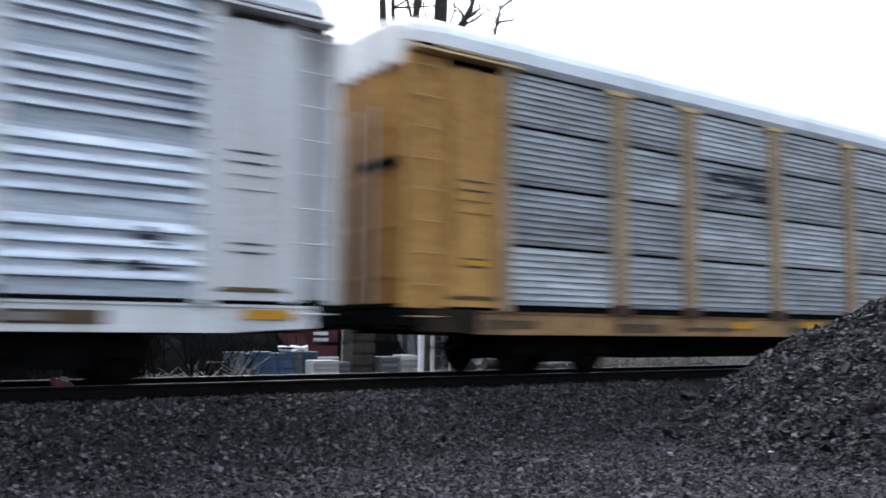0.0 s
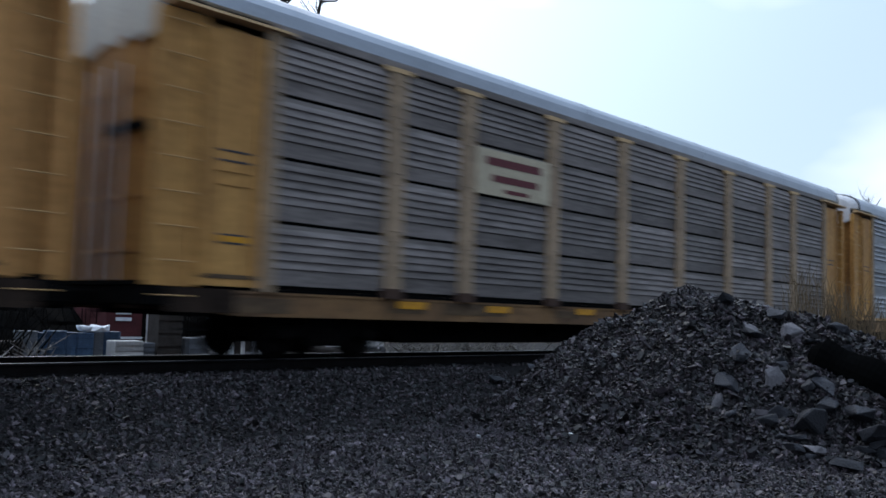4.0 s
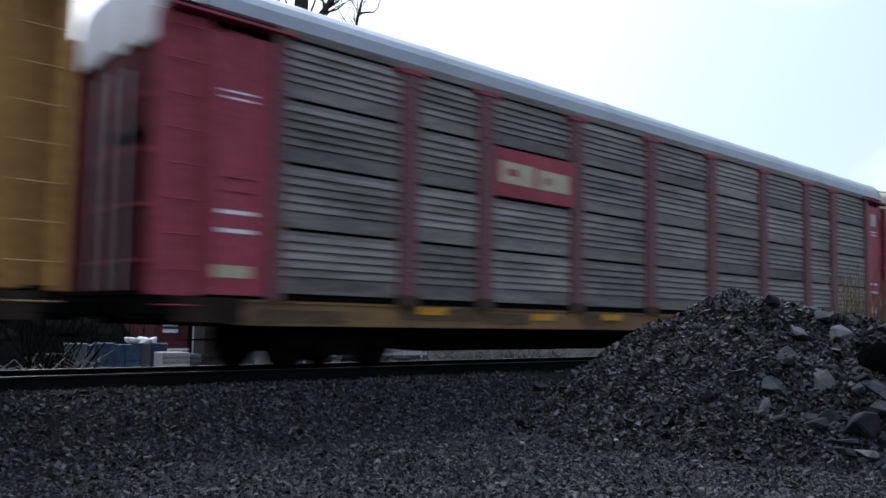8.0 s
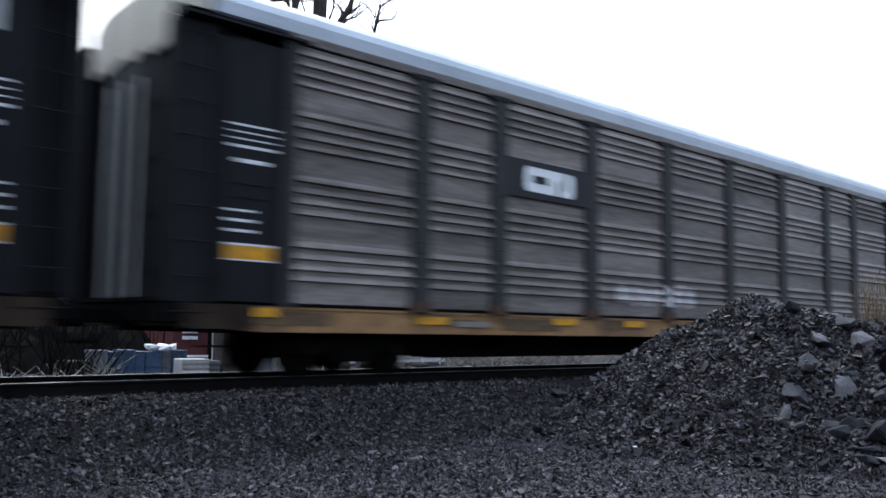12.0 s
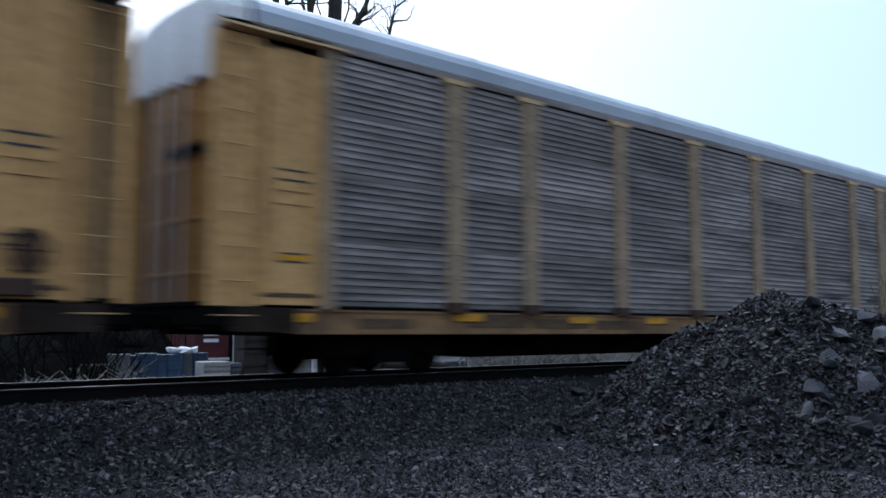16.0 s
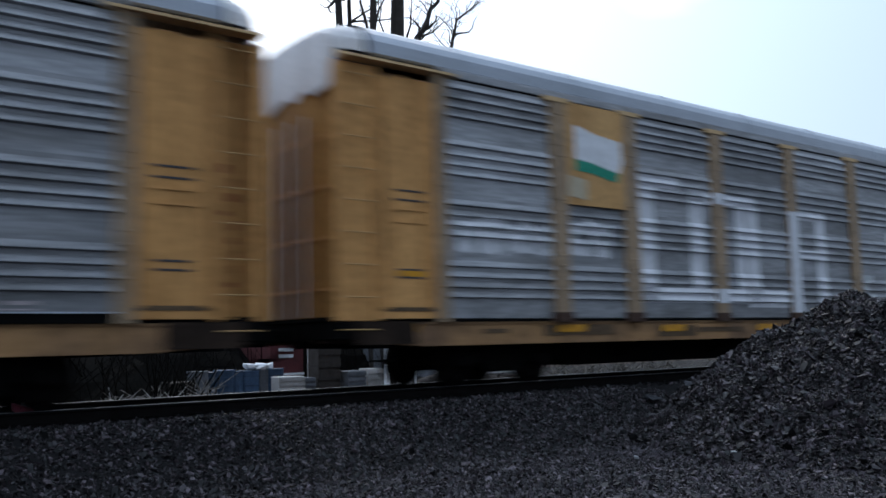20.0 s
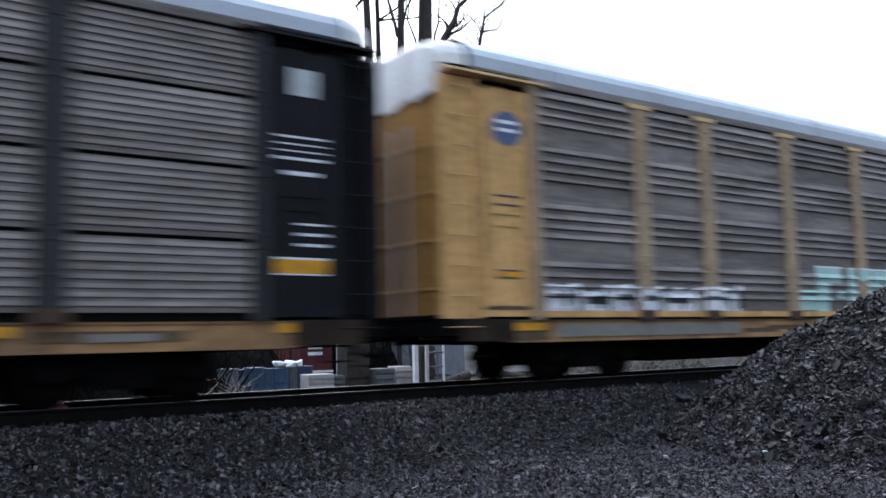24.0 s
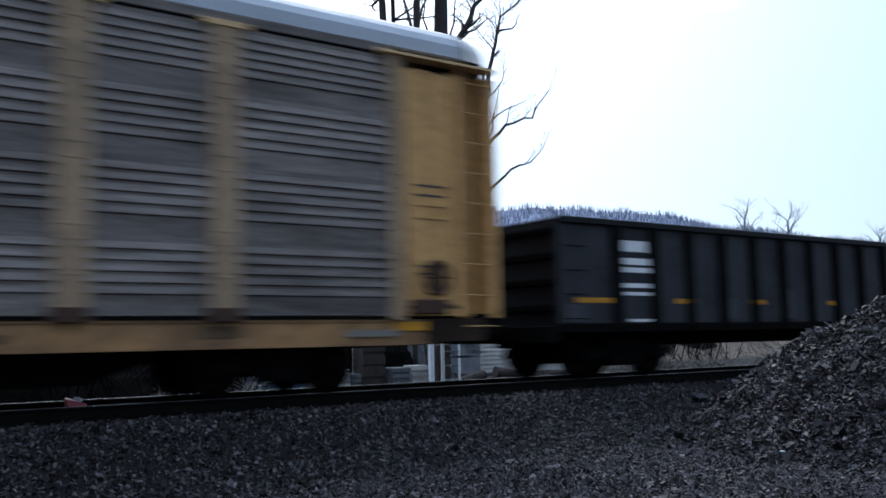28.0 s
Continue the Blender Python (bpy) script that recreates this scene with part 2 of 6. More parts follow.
M["galv_light"] = material("galv_light", (0.540, 0.565, 0.615), (0.270, 0.295, 0.335), 0.45, 0.3, 0.9, 7.0, 0.05, 0.5, vary=0.2, grime=True)
M["roof"] = material("roof", (0.31, 0.33, 0.37), (0.24, 0.26, 0.29), 0.42, 0.35, 0.8, 12.0, 0.04, 0.3, spec=0.4)
M["roof_pale"] = material("roof_pale", (0.62, 0.63, 0.66), (0.46, 0.47, 0.50), 0.45, 0.1, 0.8, 12.0, 0.04, 0.3, spec=0.3)
# dark strip colour that stands for the shaded lip at the roof's end
M["rim_shade"] = material("rim_shade", (0.030, 0.030, 0.034), (0.018, 0.018, 0.020), 0.8, 0, 3.0, 30.0, 0.1, spec=0.1)
M["rung"] = material("rung", (0.55, 0.35, 0.17), (0.36, 0.20, 0.08), 0.5, 0, 3.0, 20.0, 0.05, 0.4)
YELLOWS = ("yellow", "orange", "amber")
M["amber"] = material("amber", (0.52, 0.275, 0.085), (0.28, 0.130, 0.042), 0.6, 0, 2.2, 9.0, 0.06, 0.55, streak=True)
M["orange"] = material("orange", (0.64, 0.330, 0.120), (0.38, 0.180, 0.060), 0.6, 0, 2.2, 9.0, 0.06, 0.55, streak=True)
M["lintel_paint"] = material("lintel_paint", (0.66, 0.45, 0.25), (0.42, 0.27, 0.13), 0.6, 0, 2.2, 9.0, 0.06, 0.55)
M["yellow"] = material("yellow", (0.60, 0.345, 0.140), (0.38, 0.200, 0.075), 0.6, 0, 2.2, 9.0, 0.06, 0.55, streak=True)
# door colours hold dirt plus painted-in shade of the gap between wagons
M["shaded_door_grey"] = material("shaded_door_grey", (0.22, 0.21, 0.20), (0.055, 0.045, 0.040), 0.7, 0, 1.1, 9.0, 0.06, 0.6, streak=True)
M["shaded_red_door"] = material("shaded_red_door", (0.15, 0.022, 0.032), (0.05, 0.012, 0.015), 0.65, 0, 1.1, 9.0, 0.06, 0.6, streak=True)
M["hood_grey"] = material("hood_grey", (0.52, 0.52, 0.54), (0.30, 0.30, 0.31), 0.6, 0, 2.5, 12.0, 0.06, 0.5)
M["shaded_door_paint"] = material("shaded_door_paint", (0.44, 0.215, 0.060), (0.15, 0.075, 0.030), 0.65, 0, 0.9, 9.0, 0.06, 0.5, streak=True)
M["sill_paint"] = material("sill_paint", (0.33, 0.178, 0.077), (0.10, 0.060, 0.040), 0.65, 0, 0.9, 7.0, 0.08, 0.7, vary=0.30)
M["post_paint"] = material("post_paint", (0.44, 0.300, 0.180), (0.20, 0.145, 0.105), 0.62, 0, 3.0, 7.0, 0.06, 0.7, streak=True)
M["red"] = material("red", (0.38, 0.070, 0.095), (0.22, 0.035, 0.050), 0.55, 0, 2.0, 9.0, 0.06, 0.5, streak=True)
M["red_dull"] = material("red_dull", (0.210, 0.084, 0.090), (0.105, 0.053, 0.056), 0.6, 0, 1.5, 18.0, 0.06, 0.4, streak=True)
M["black_paint"] = material("black_paint", (0.008, 0.008, 0.010), (0.004, 0.004, 0.005), 0.6, 0, 1.5, 18.0, 0.06, 0.4, streak=True)
M["black_post"] = material("black_post", (0.036, 0.035, 0.036), (0.020, 0.019, 0.020), 0.6, 0, 1.5, 18.0, 0.06, 0.4, streak=True)
M["white_paint"] = material("white_paint", (0.690, 0.672, 0.672), (0.470, 0.445, 0.440), 0.55, 0, 1.5, 18.0, 0.06, 0.3, streak=True)
M["cream"] = material("cream", (0.462, 0.418, 0.352), (0.330, 0.297, 0.253), 0.6, 0, 1.5, 18.0, 0.06, 0.3, streak=True)
M["stripe"] = material("stripe", (0.64, 0.29, 0.012), (0.32, 0.145, 0.03), 0.5, 0, 3.5, 12.0, 0.03, 0.6)
M["sill_end"] = material("sill_end", (0.040, 0.027, 0.020), (0.012, 0.009, 0.008), 0.9, 0, 2.0, 14.0, 0.2, 0.6, spec=0.03)
M["rust"] = material("rust", (0.072, 0.041, 0.029), (0.041, 0.026, 0.022), 0.85, 0, 3.0, 40.0, 0.2, 0.5)


# ---- mesh helpers ----
class Geo:
    """Collects plain vertices and faces."""

    def __init__(self):
        self.v, self.f = [], []

    def add(self, verts, faces):
        o = len(self.v)
        self.v += [tuple(p) for p in verts]
        self.f += [tuple(i + o for i in q) for q in faces]
        return self

    def box(self, x0, x1, y0, y1, z0, z1, c=0.0):
        if c <= 0:
            v = [(x, y, z) for x in (x0, x1) for y in (y0, y1) for z in (z0, z1)]
            return self.add(v, [(0, 1, 3, 2), (4, 6, 7, 5), (0, 4, 5, 1), (2, 3, 7, 6), (0, 2, 6, 4), (1, 5, 7, 3)])
        bm = bmesh.new()
        bmesh.ops.create_cube(bm, size=1.0)
        for p in bm.verts:
            p.co = ((x0 + x1) / 2 + p.co.x * (x1 - x0), (y0 + y1) / 2 + p.co.y * (y1 - y0), (z0 + z1) / 2 + p.co.z * (z1 - z0))
        bmesh.ops.bevel(bm, geom=bm.edges[:], offset=c, segments=1, affect="EDGES")
        self.take(bm)
        return self

    def take(self, bm):
        bm.verts.index_update()
        self.add([p.co[:] for p in bm.verts], [[p.index for p in q.verts] for q in bm.faces])
        bm.free()
        return self

    def prism(self, prof, a, b, axis="x"):
        """A closed outline (two coordinates a point), drawn out from a to b along the axis."""
        n = len(prof)
        place = {"x": lambda u, w, s: (s, u, w), "y": lambda u, w, s: (u, s, w), "z": lambda u, w, s: (u, w, s)}[axis]
        v = [place(u, w, a) for u, w in prof] + [place(u, w, b) for u, w in prof]
        f = [(i, (i + 1) % n, n + (i + 1) % n, n + i) for i in range(n)]
        return self.add(v, f + [tuple(range(n - 1, -1, -1)), tuple(range(n, 2 * n))])

    def cyl(self, p, q, r0, r1=None, n=10):
        p, q = Vector(p), Vector(q)
        r1 = r0 if r1 is None else r1
        d = (q - p).normalized()
        u = d.orthogonal().normalized()
        w = d.cross(u)
        v = [p + (u * math.cos(2 * math.pi * i / n) + w * math.sin(2 * math.pi * i / n)) * r0 for i in range(n)]
        v += [q + (u * math.cos(2 * math.pi * i / n) + w * math.sin(2 * math.pi * i / n)) * r1 for i in range(n)]
        f = [(i, (i + 1) % n, n + (i + 1) % n, n + i) for i in range(n)]
        return self.add(v, f + [tuple(range(n - 1, -1, -1)), tuple(range(n, 2 * n))])

    def mesh(self, name, mat):
        me = bpy.data.meshes.new(name)
        me.from_pydata(self.v, [], self.f)
        bm = bmesh.new()
        bm.from_mesh(me)
        bmesh.ops.recalc_face_normals(bm, faces=bm.faces[:])
        bm.to_mesh(me)
        bm.free()
        me.materials.append(mat)
        return me


def part(name, geo, mat, parent, label="", smooth=False):
    """One mesh object under a thing or a part; geo is a Geo or a mesh that is shared."""
    me = geo if isinstance(geo, bpy.types.Mesh) else geo.mesh(name, mat)
    if smooth:
        me.polygons.foreach_set("use_smooth", [True] * len(me.polygons))
    ob = new(name, me)
    ob.parent = parent
    if label:
        ob["label"] = label
    return ob


# ---- ground ----
TRACK_Y = 12.96
RAIL = -0.07
RIDGE = [(11.6, 9.6, -0.75), (11.8, 8.6, 0.00), (12.05, 7.5, 0.72), (12.2, 6.3, 1.20), (12.55, 4.9, 0.88), (12.9, 3.9, 0.55), (13.4, 2.4, 0.05), (13.8, 0.8, -0.70)]


def smooth_step(a, b, v):
    t = np.clip((v - a) / (b - a), 0, 1)
    return t * t * (3 - 2 * t)


def lumps(x, y, s, seed):
    """Cheap smooth bumps of about unit height and s metres across."""
    r = np.random.RandomState(seed)
    out = 0
    for k in range(7):
        a, p = r.uniform(0, 6.28, 2)
        w = 6.28 / s * r.uniform(0.6, 1.6)
        out = out + np.sin((x * np.cos(a) + y * np.sin(a)) * w + p)
    return out / 4.0


def height(x, y):
    """The ground's height: yard, ballast bank under the track, rubble heap."""
    x, y = np.asarray(x, float), np.asarray(y, float)
    z = -0.86 + 0.03 * lumps(x, y, 2.5, 3) + 0.012 * lumps(x, y, 0.7, 4)
    bank = -0.25 + 0.01 * lumps(x, y, 0.5, 5)
    z = z + (bank - z) * smooth_step(8.9, 11.5, y) * (1 - smooth_step(14.6, 16.2, y))
    z = np.where(y > 15.5, np.maximum(z, -0.86 + 0.25 * smooth_step(17, 30, y) + 0.9 * smooth_step(26, 60, y) * smooth_step(20, 60, x)), z)
    heap = np.full(np.broadcast(x, y).shape, -9.0)
    for (x0, y0, z0), (x1, y1, z1) in zip(RIDGE, RIDGE[1:]):
        t = np.clip(((x - x0) * (x1 - x0) + (y - y0) * (y1 - y0)) / ((x1 - x0) ** 2 + (y1 - y0) ** 2), 0, 1)
        d = np.hypot(x - x0 - t * (x1 - x0), y - y0 - t * (y1 - y0))
        heap = np.maximum(heap, z0 + t * (z1 - z0) - (np.sqrt(d * d + 0.05) - 0.22) * 0.80)
    heap = heap + 0.07 * lumps(x, y, 1.1, 6) + 0.035 * lumps(x, y, 0.45, 7)
    k = 0.12
    top = np.maximum(z, heap)
    return top + k * np.exp(-np.abs(z - heap) / k) * 0.5


def axis(*spans):
    out = []
    for a, b, s in spans:
        out += list(np.arange(a, b, s))
    return np.array(out + [spans[-1][1]])


def build_ground():
    xs = axis((-3000, -400, 400), (-400, -60, 40), (-60, -6, 3), (-6, 18, 0.13), (18, 40, 1.0), (40, 120, 8), (120, 400, 40), (400, 3000, 400))
    ys = axis((-3000, -400, 400), (-400, -40, 40), (-40, -2, 3), (-2, 3, 0.5), (3, 12, 0.13), (12, 17, 0.4), (17, 60, 2), (60, 400, 34), (400, 3000, 260))
    gx, gy = np.meshgrid(xs, ys)
    gz = height(gx, gy)
    nx, ny = len(xs), len(ys)
    v = np.stack([gx.ravel(), gy.ravel(), gz.ravel()], 1)
    i = (np.arange(ny - 1)[:, None] * nx + np.arange(nx - 1)[None]).ravel()
    f = np.stack([i, i + 1, i + 1 + nx, i + nx], 1)
    me = bpy.data.meshes.new("ground")
    me.from_pydata(v.tolist(), [], f.tolist())
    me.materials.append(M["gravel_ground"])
    me.polygons.foreach_set("use_smooth", [True] * len(me.polygons))
    return tagged(new("ground", me), "dark grey gravel ground with a ballast bank and rubble heap", "ground", kind="structure")


ground = build_ground()


# ---- railway track ----
def build_track():
    track = tagged(new("railway_track"), "railway track with dark rails on tarred wooden ties in ballast", "railway track", kind="structure")
    track.location = (0, TRACK_Y, RAIL)
    for side in (-1, 1):
        c = side * 0.752
        prof = [(c - 0.07, -0.185), (c + 0.07, -0.185), (c + 0.07, -0.172), (c + 0.012, -0.150), (c + 0.010, -0.045), (c + 0.036, -0.034),
                (c + 0.036, -0.004), (c - 0.036, -0.004), (c - 0.036, -0.034), (c - 0.010, -0.045), (c - 0.012, -0.150), (c - 0.07, -0.172)]
        rail = part("rail", Geo().prism(prof, -300, 500), M["rail"], track, "rust-brown steel rail")
        part("running_surface", Geo().box(-300, 500, c - 0.030, c + 0.030, -0.004, 0.0), M["rail_top"], rail, "bright worn top of the rail")
    tie = Geo().box(-0.115, 0.115, -1.3, 1.3, -0.36, -0.187, 0.012).mesh("tie", M["tie"])
    far = Geo()
    for i in range(-60, 240):
        if -8 <= i * 0.51 <= 70:
            o = part("tie", tie, None, track)
            o.location = (i * 0.51 + random.uniform(-0.03, 0.03), random.uniform(-0.05, 0.05), random.uniform(-0.008, 0))
        else:
            far.box(i * 0.51 - 0.115, i * 0.51 + 0.115, -1.3, 1.3, -0.36, -0.187)
    o = part("far_ties", far, M["tie"], track)
    o["kind"] = "stuff"
    plate = Geo().box(-0.09, 0.09, -0.17, 0.17, -0.187, -0.176, 0.004).box(-0.05, -0.02, -0.11, -0.07, -0.176, -0.16).box(0.02, 0.05, 0.07, 0.11, -0.176, -0.16).mesh("tie_plate", M["rail"])
    for i in range(0, 60):
        o = part("tie_plate", plate, None, track)
        o.location = (i * 0.51, -0.752, 0)
    return track


build_track()


# ---- rolling stock ----
HALF, SIDE = 13.70, 1.50
EDGE = 11.72
POSTS = (-9.02, -7.07, -4.26, -1.41, 1.41, 4.26, 7.07, 9.02)
BAYS = list(zip((-EDGE, *POSTS), (*POSTS, EDGE)))
ROWS = (1.06, 2.07, 3.08, 4.08, 5.03)
PITCH = 28.55
ROOF_RISE = 0.66
POST_HALF = 0.205


def ribs(style, z0, z1):
    """Outline (out, z) of one row of ribbed steel sheet: each rib sheds water above and has a sharp underside."""
    top = z1
    if style == "grouped":
        marks, rise, lip, out = (0.14, 0.315, 0.48, 0.645), 0.078, 0.028, 0.060
    elif style == "even":
        marks, rise, lip, out = (0.15, 0.29, 0.43, 0.57, 0.71), 0.075, 0.024, 0.029
    elif style == "fine":
        marks, rise, lip, out = [0.085 + 0.117 * i for i in range(8)], 0.050, 0.016, 0.022
    else:
        marks, rise, lip, out = (0.16, 0.36, 0.56, 0.76), 0.105, 0.035, 0.065
    pts = []
    for m in reversed(marks):
        z = top - m * (z1 - z0)
        pts += [(0.0, z - lip - 0.008), (out, z - lip * 0.6), (out * 0.92, z), (0.0, z + rise)]
    clean = [(0.0, z0 + 0.0005)]
    for o, z in pts:
        if z > clean[-1][1] + 0.001:
            clean.append((o, min(z, z1 - 0.008)))
    clean.append((0.0, z1 - 0.0005))
    return clean


def panel_mesh(style, width, z0, z1, mat, gap):
    """A sheet panel with ribs, centred on its bay, its face on the plane out = 0."""
    prof = ribs(style, z0 + gap, z1)
    closed = [(-o, z) for o, z in prof] + [(0.03, prof[-1][1]), (0.03, prof[0][1])]
    return Geo().prism(closed, -width / 2, width / 2).mesh("side_panel", mat)


MESHES = {}


def shared(key, make):
    if key not in MESHES:
        MESHES[key] = make()
    return MESHES[key]


def roof_profile(drop=0.0, n=16):
    """Flat-topped arch from eave to eave."""
    w, e, h = SIDE + 0.02, 5.20, ROOF_RISE - drop
    pts = []
    for i in range(n + 1):
        a = math.pi * i / n
        c, k = math.cos(a), abs(math.sin(a))
        pts.append((-math.copysign(abs(c) ** 0.72 * w, c), e + h * k ** 0.72))
    return pts


def truck(parent, x):
    tk = new("truck")
    tk.parent = parent
    tk.location = (x, 0, RAIL)
    for s in (-1, 1):
        y = s * 1.0
        prof = [(-1.20, 0.36), (-1.15, 0.52), (-0.62, 0.56), (-0.42, 0.74), (0.42, 0.74), (0.62, 0.56), (1.15, 0.52), (1.20, 0.36),
                (0.80, 0.34), (0.55, 0.40), (0.38, 0.22), (-0.38, 0.22), (-0.55, 0.40), (-0.80, 0.34)]
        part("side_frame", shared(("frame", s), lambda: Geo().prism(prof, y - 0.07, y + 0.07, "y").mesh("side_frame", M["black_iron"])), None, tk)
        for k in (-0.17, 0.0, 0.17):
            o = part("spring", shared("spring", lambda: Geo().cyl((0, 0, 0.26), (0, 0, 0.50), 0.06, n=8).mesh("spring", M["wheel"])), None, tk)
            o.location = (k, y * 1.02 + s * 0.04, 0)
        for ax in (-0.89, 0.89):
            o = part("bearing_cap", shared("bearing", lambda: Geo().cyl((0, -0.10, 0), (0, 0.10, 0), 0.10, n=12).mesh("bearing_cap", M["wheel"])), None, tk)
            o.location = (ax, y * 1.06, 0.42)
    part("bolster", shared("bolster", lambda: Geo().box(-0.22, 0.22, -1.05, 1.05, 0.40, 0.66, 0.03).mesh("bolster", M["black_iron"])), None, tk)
    sets = []
    for ax in (-0.89, 0.89):
        o = part("wheel_set", shared("wheels", wheel_mesh), None, tk, "pair of steel wheels on an axle", True)
        o.location = (ax, 0, 0.42)
        sets.append(o)
    return sets


def wheel_mesh():
    g = Geo()
    g.cyl((0, -0.95, 0), (0, 0.95, 0), 0.075, n=12)
    for s in (-1, 1):
        a, b = (s * 0.70, s * 0.83)
        g.cyl((0, s * 0.685, 0), (0, s * 0.712, 0), 0.445, n=28)
        g.cyl((0, a, 0), (0, b, 0), 0.42, n=28)
        g.cyl((0, b, 0), (0, b + s * 0.012, 0), 0.33, 0.30, n=24)
        for k in range(5):
            t = 2 * math.pi * k / 5
            g.cyl((0.2 * math.cos(t), b + s * 0.01, 0.2 * math.sin(t)), (0.2 * math.cos(t), b + s * 0.03, 0.2 * math.sin(t)), 0.035, n=6)
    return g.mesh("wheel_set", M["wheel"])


WHEELS = []


def underframe(car, sill, low=0.62, ends=HALF):
    """Flat-car frame: side sills, deck, centre sill, couplers, brake gear, trucks."""
    prof = [(-ends + 0.35, low + 0.07), (-ends + 0.35, 1.0), (ends - 0.35, 1.0), (ends - 0.35, low + 0.07), (ends - 1.0, low + 0.04), (ends - 1.6, low), (-ends + 1.6, low), (-ends + 1.0, low + 0.04)]
    for s in (-1, 1):
        part("side_sill", shared(("sill", sill.name, s, low), lambda: Geo().prism(prof, s * 1.50, s * 1.44, "y").box(-ends + 0.4, ends - 0.4, min(s * 1.44, s * 1.52), max(s * 1.44, s * 1.52), 0.965, 1.0).mesh("side_sill", sill)), None, car, "grimy painted steel side sill")
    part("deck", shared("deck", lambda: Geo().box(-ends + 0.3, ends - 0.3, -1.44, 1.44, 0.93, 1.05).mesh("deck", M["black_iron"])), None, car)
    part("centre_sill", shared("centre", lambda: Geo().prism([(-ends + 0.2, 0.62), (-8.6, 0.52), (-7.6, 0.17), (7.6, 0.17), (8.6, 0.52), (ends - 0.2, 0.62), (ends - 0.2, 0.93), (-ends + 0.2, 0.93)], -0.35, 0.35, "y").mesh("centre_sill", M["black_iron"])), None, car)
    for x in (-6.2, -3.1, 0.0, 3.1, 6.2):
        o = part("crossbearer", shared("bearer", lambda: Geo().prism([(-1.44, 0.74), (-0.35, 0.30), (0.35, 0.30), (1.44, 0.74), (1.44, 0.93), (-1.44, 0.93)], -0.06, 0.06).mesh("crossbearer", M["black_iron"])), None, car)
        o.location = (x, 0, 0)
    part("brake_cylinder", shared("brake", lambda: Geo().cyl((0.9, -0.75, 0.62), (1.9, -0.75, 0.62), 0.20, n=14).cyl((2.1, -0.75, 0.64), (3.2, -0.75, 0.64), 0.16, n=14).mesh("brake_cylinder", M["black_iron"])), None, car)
    part("brake_pipe", shared("pipe", lambda: Geo().cyl((-ends, -0.9, 0.72), (ends, -0.9, 0.72), 0.03, n=8).mesh("brake_pipe", M["rust"])), None, car)
    for s in (-1, 1):
        e = s * ends
        o = part("coupler", shared(("coupler", s), lambda: Geo().box(min(e - s * 0.4, e + s * 0.42), max(e - s * 0.4, e + s * 0.42), -0.11, 0.11, 0.72, 0.94, 0.03).box(min(e + s * 0.36, e + s * 0.60), max(e + s * 0.36, e + s * 0.60), -0.20, 0.16, 0.66, 0.98, 0.05).mesh("coupler", M["black_iron"])), None, car, "rusty steel coupler")
        part("brake_hose", shared(("hose", s), lambda: hose(s, e).mesh("brake_hose", M["black_iron"])), None, car)
        part("end_sill", shared(("endsill", s), lambda: Geo().box(min(e - s * 0.35, e), max(e - s * 0.35, e), -1.48, 1.48, 0.74, 1.02, 0.02).mesh("end_sill", M["black_iron"])), None, car)
        part("sill_step", shared(("step", s), lambda: step(e - s * 0.75).mesh("sill_step", M["black_iron"])), None, car)
        WHEELS.extend(truck(car, s * 10.06))


def hose(s, e):
    g = Geo()
    p = [(e, -0.35, 0.75), (e + s * 0.22, -0.36, 0.58), (e + s * 0.42, -0.30, 0.45), (e + s * 0.56, -0.2, 0.46)]
    for a, b in zip(p, p[1:]):
        g.cyl(a, b, 0.03, n=7)
    return g


def step(x):
    g = Geo()
    for k in (-0.2, 0.2):
        g.box(x + k - 0.015, x + k + 0.015, -1.50, -1.47, 0.40, 0.85)
    for z in (0.40, 0.62):
        g.box(x - 0.2, x + 0.2, -1.50, -1.46, z, z + 0.03)
    return g


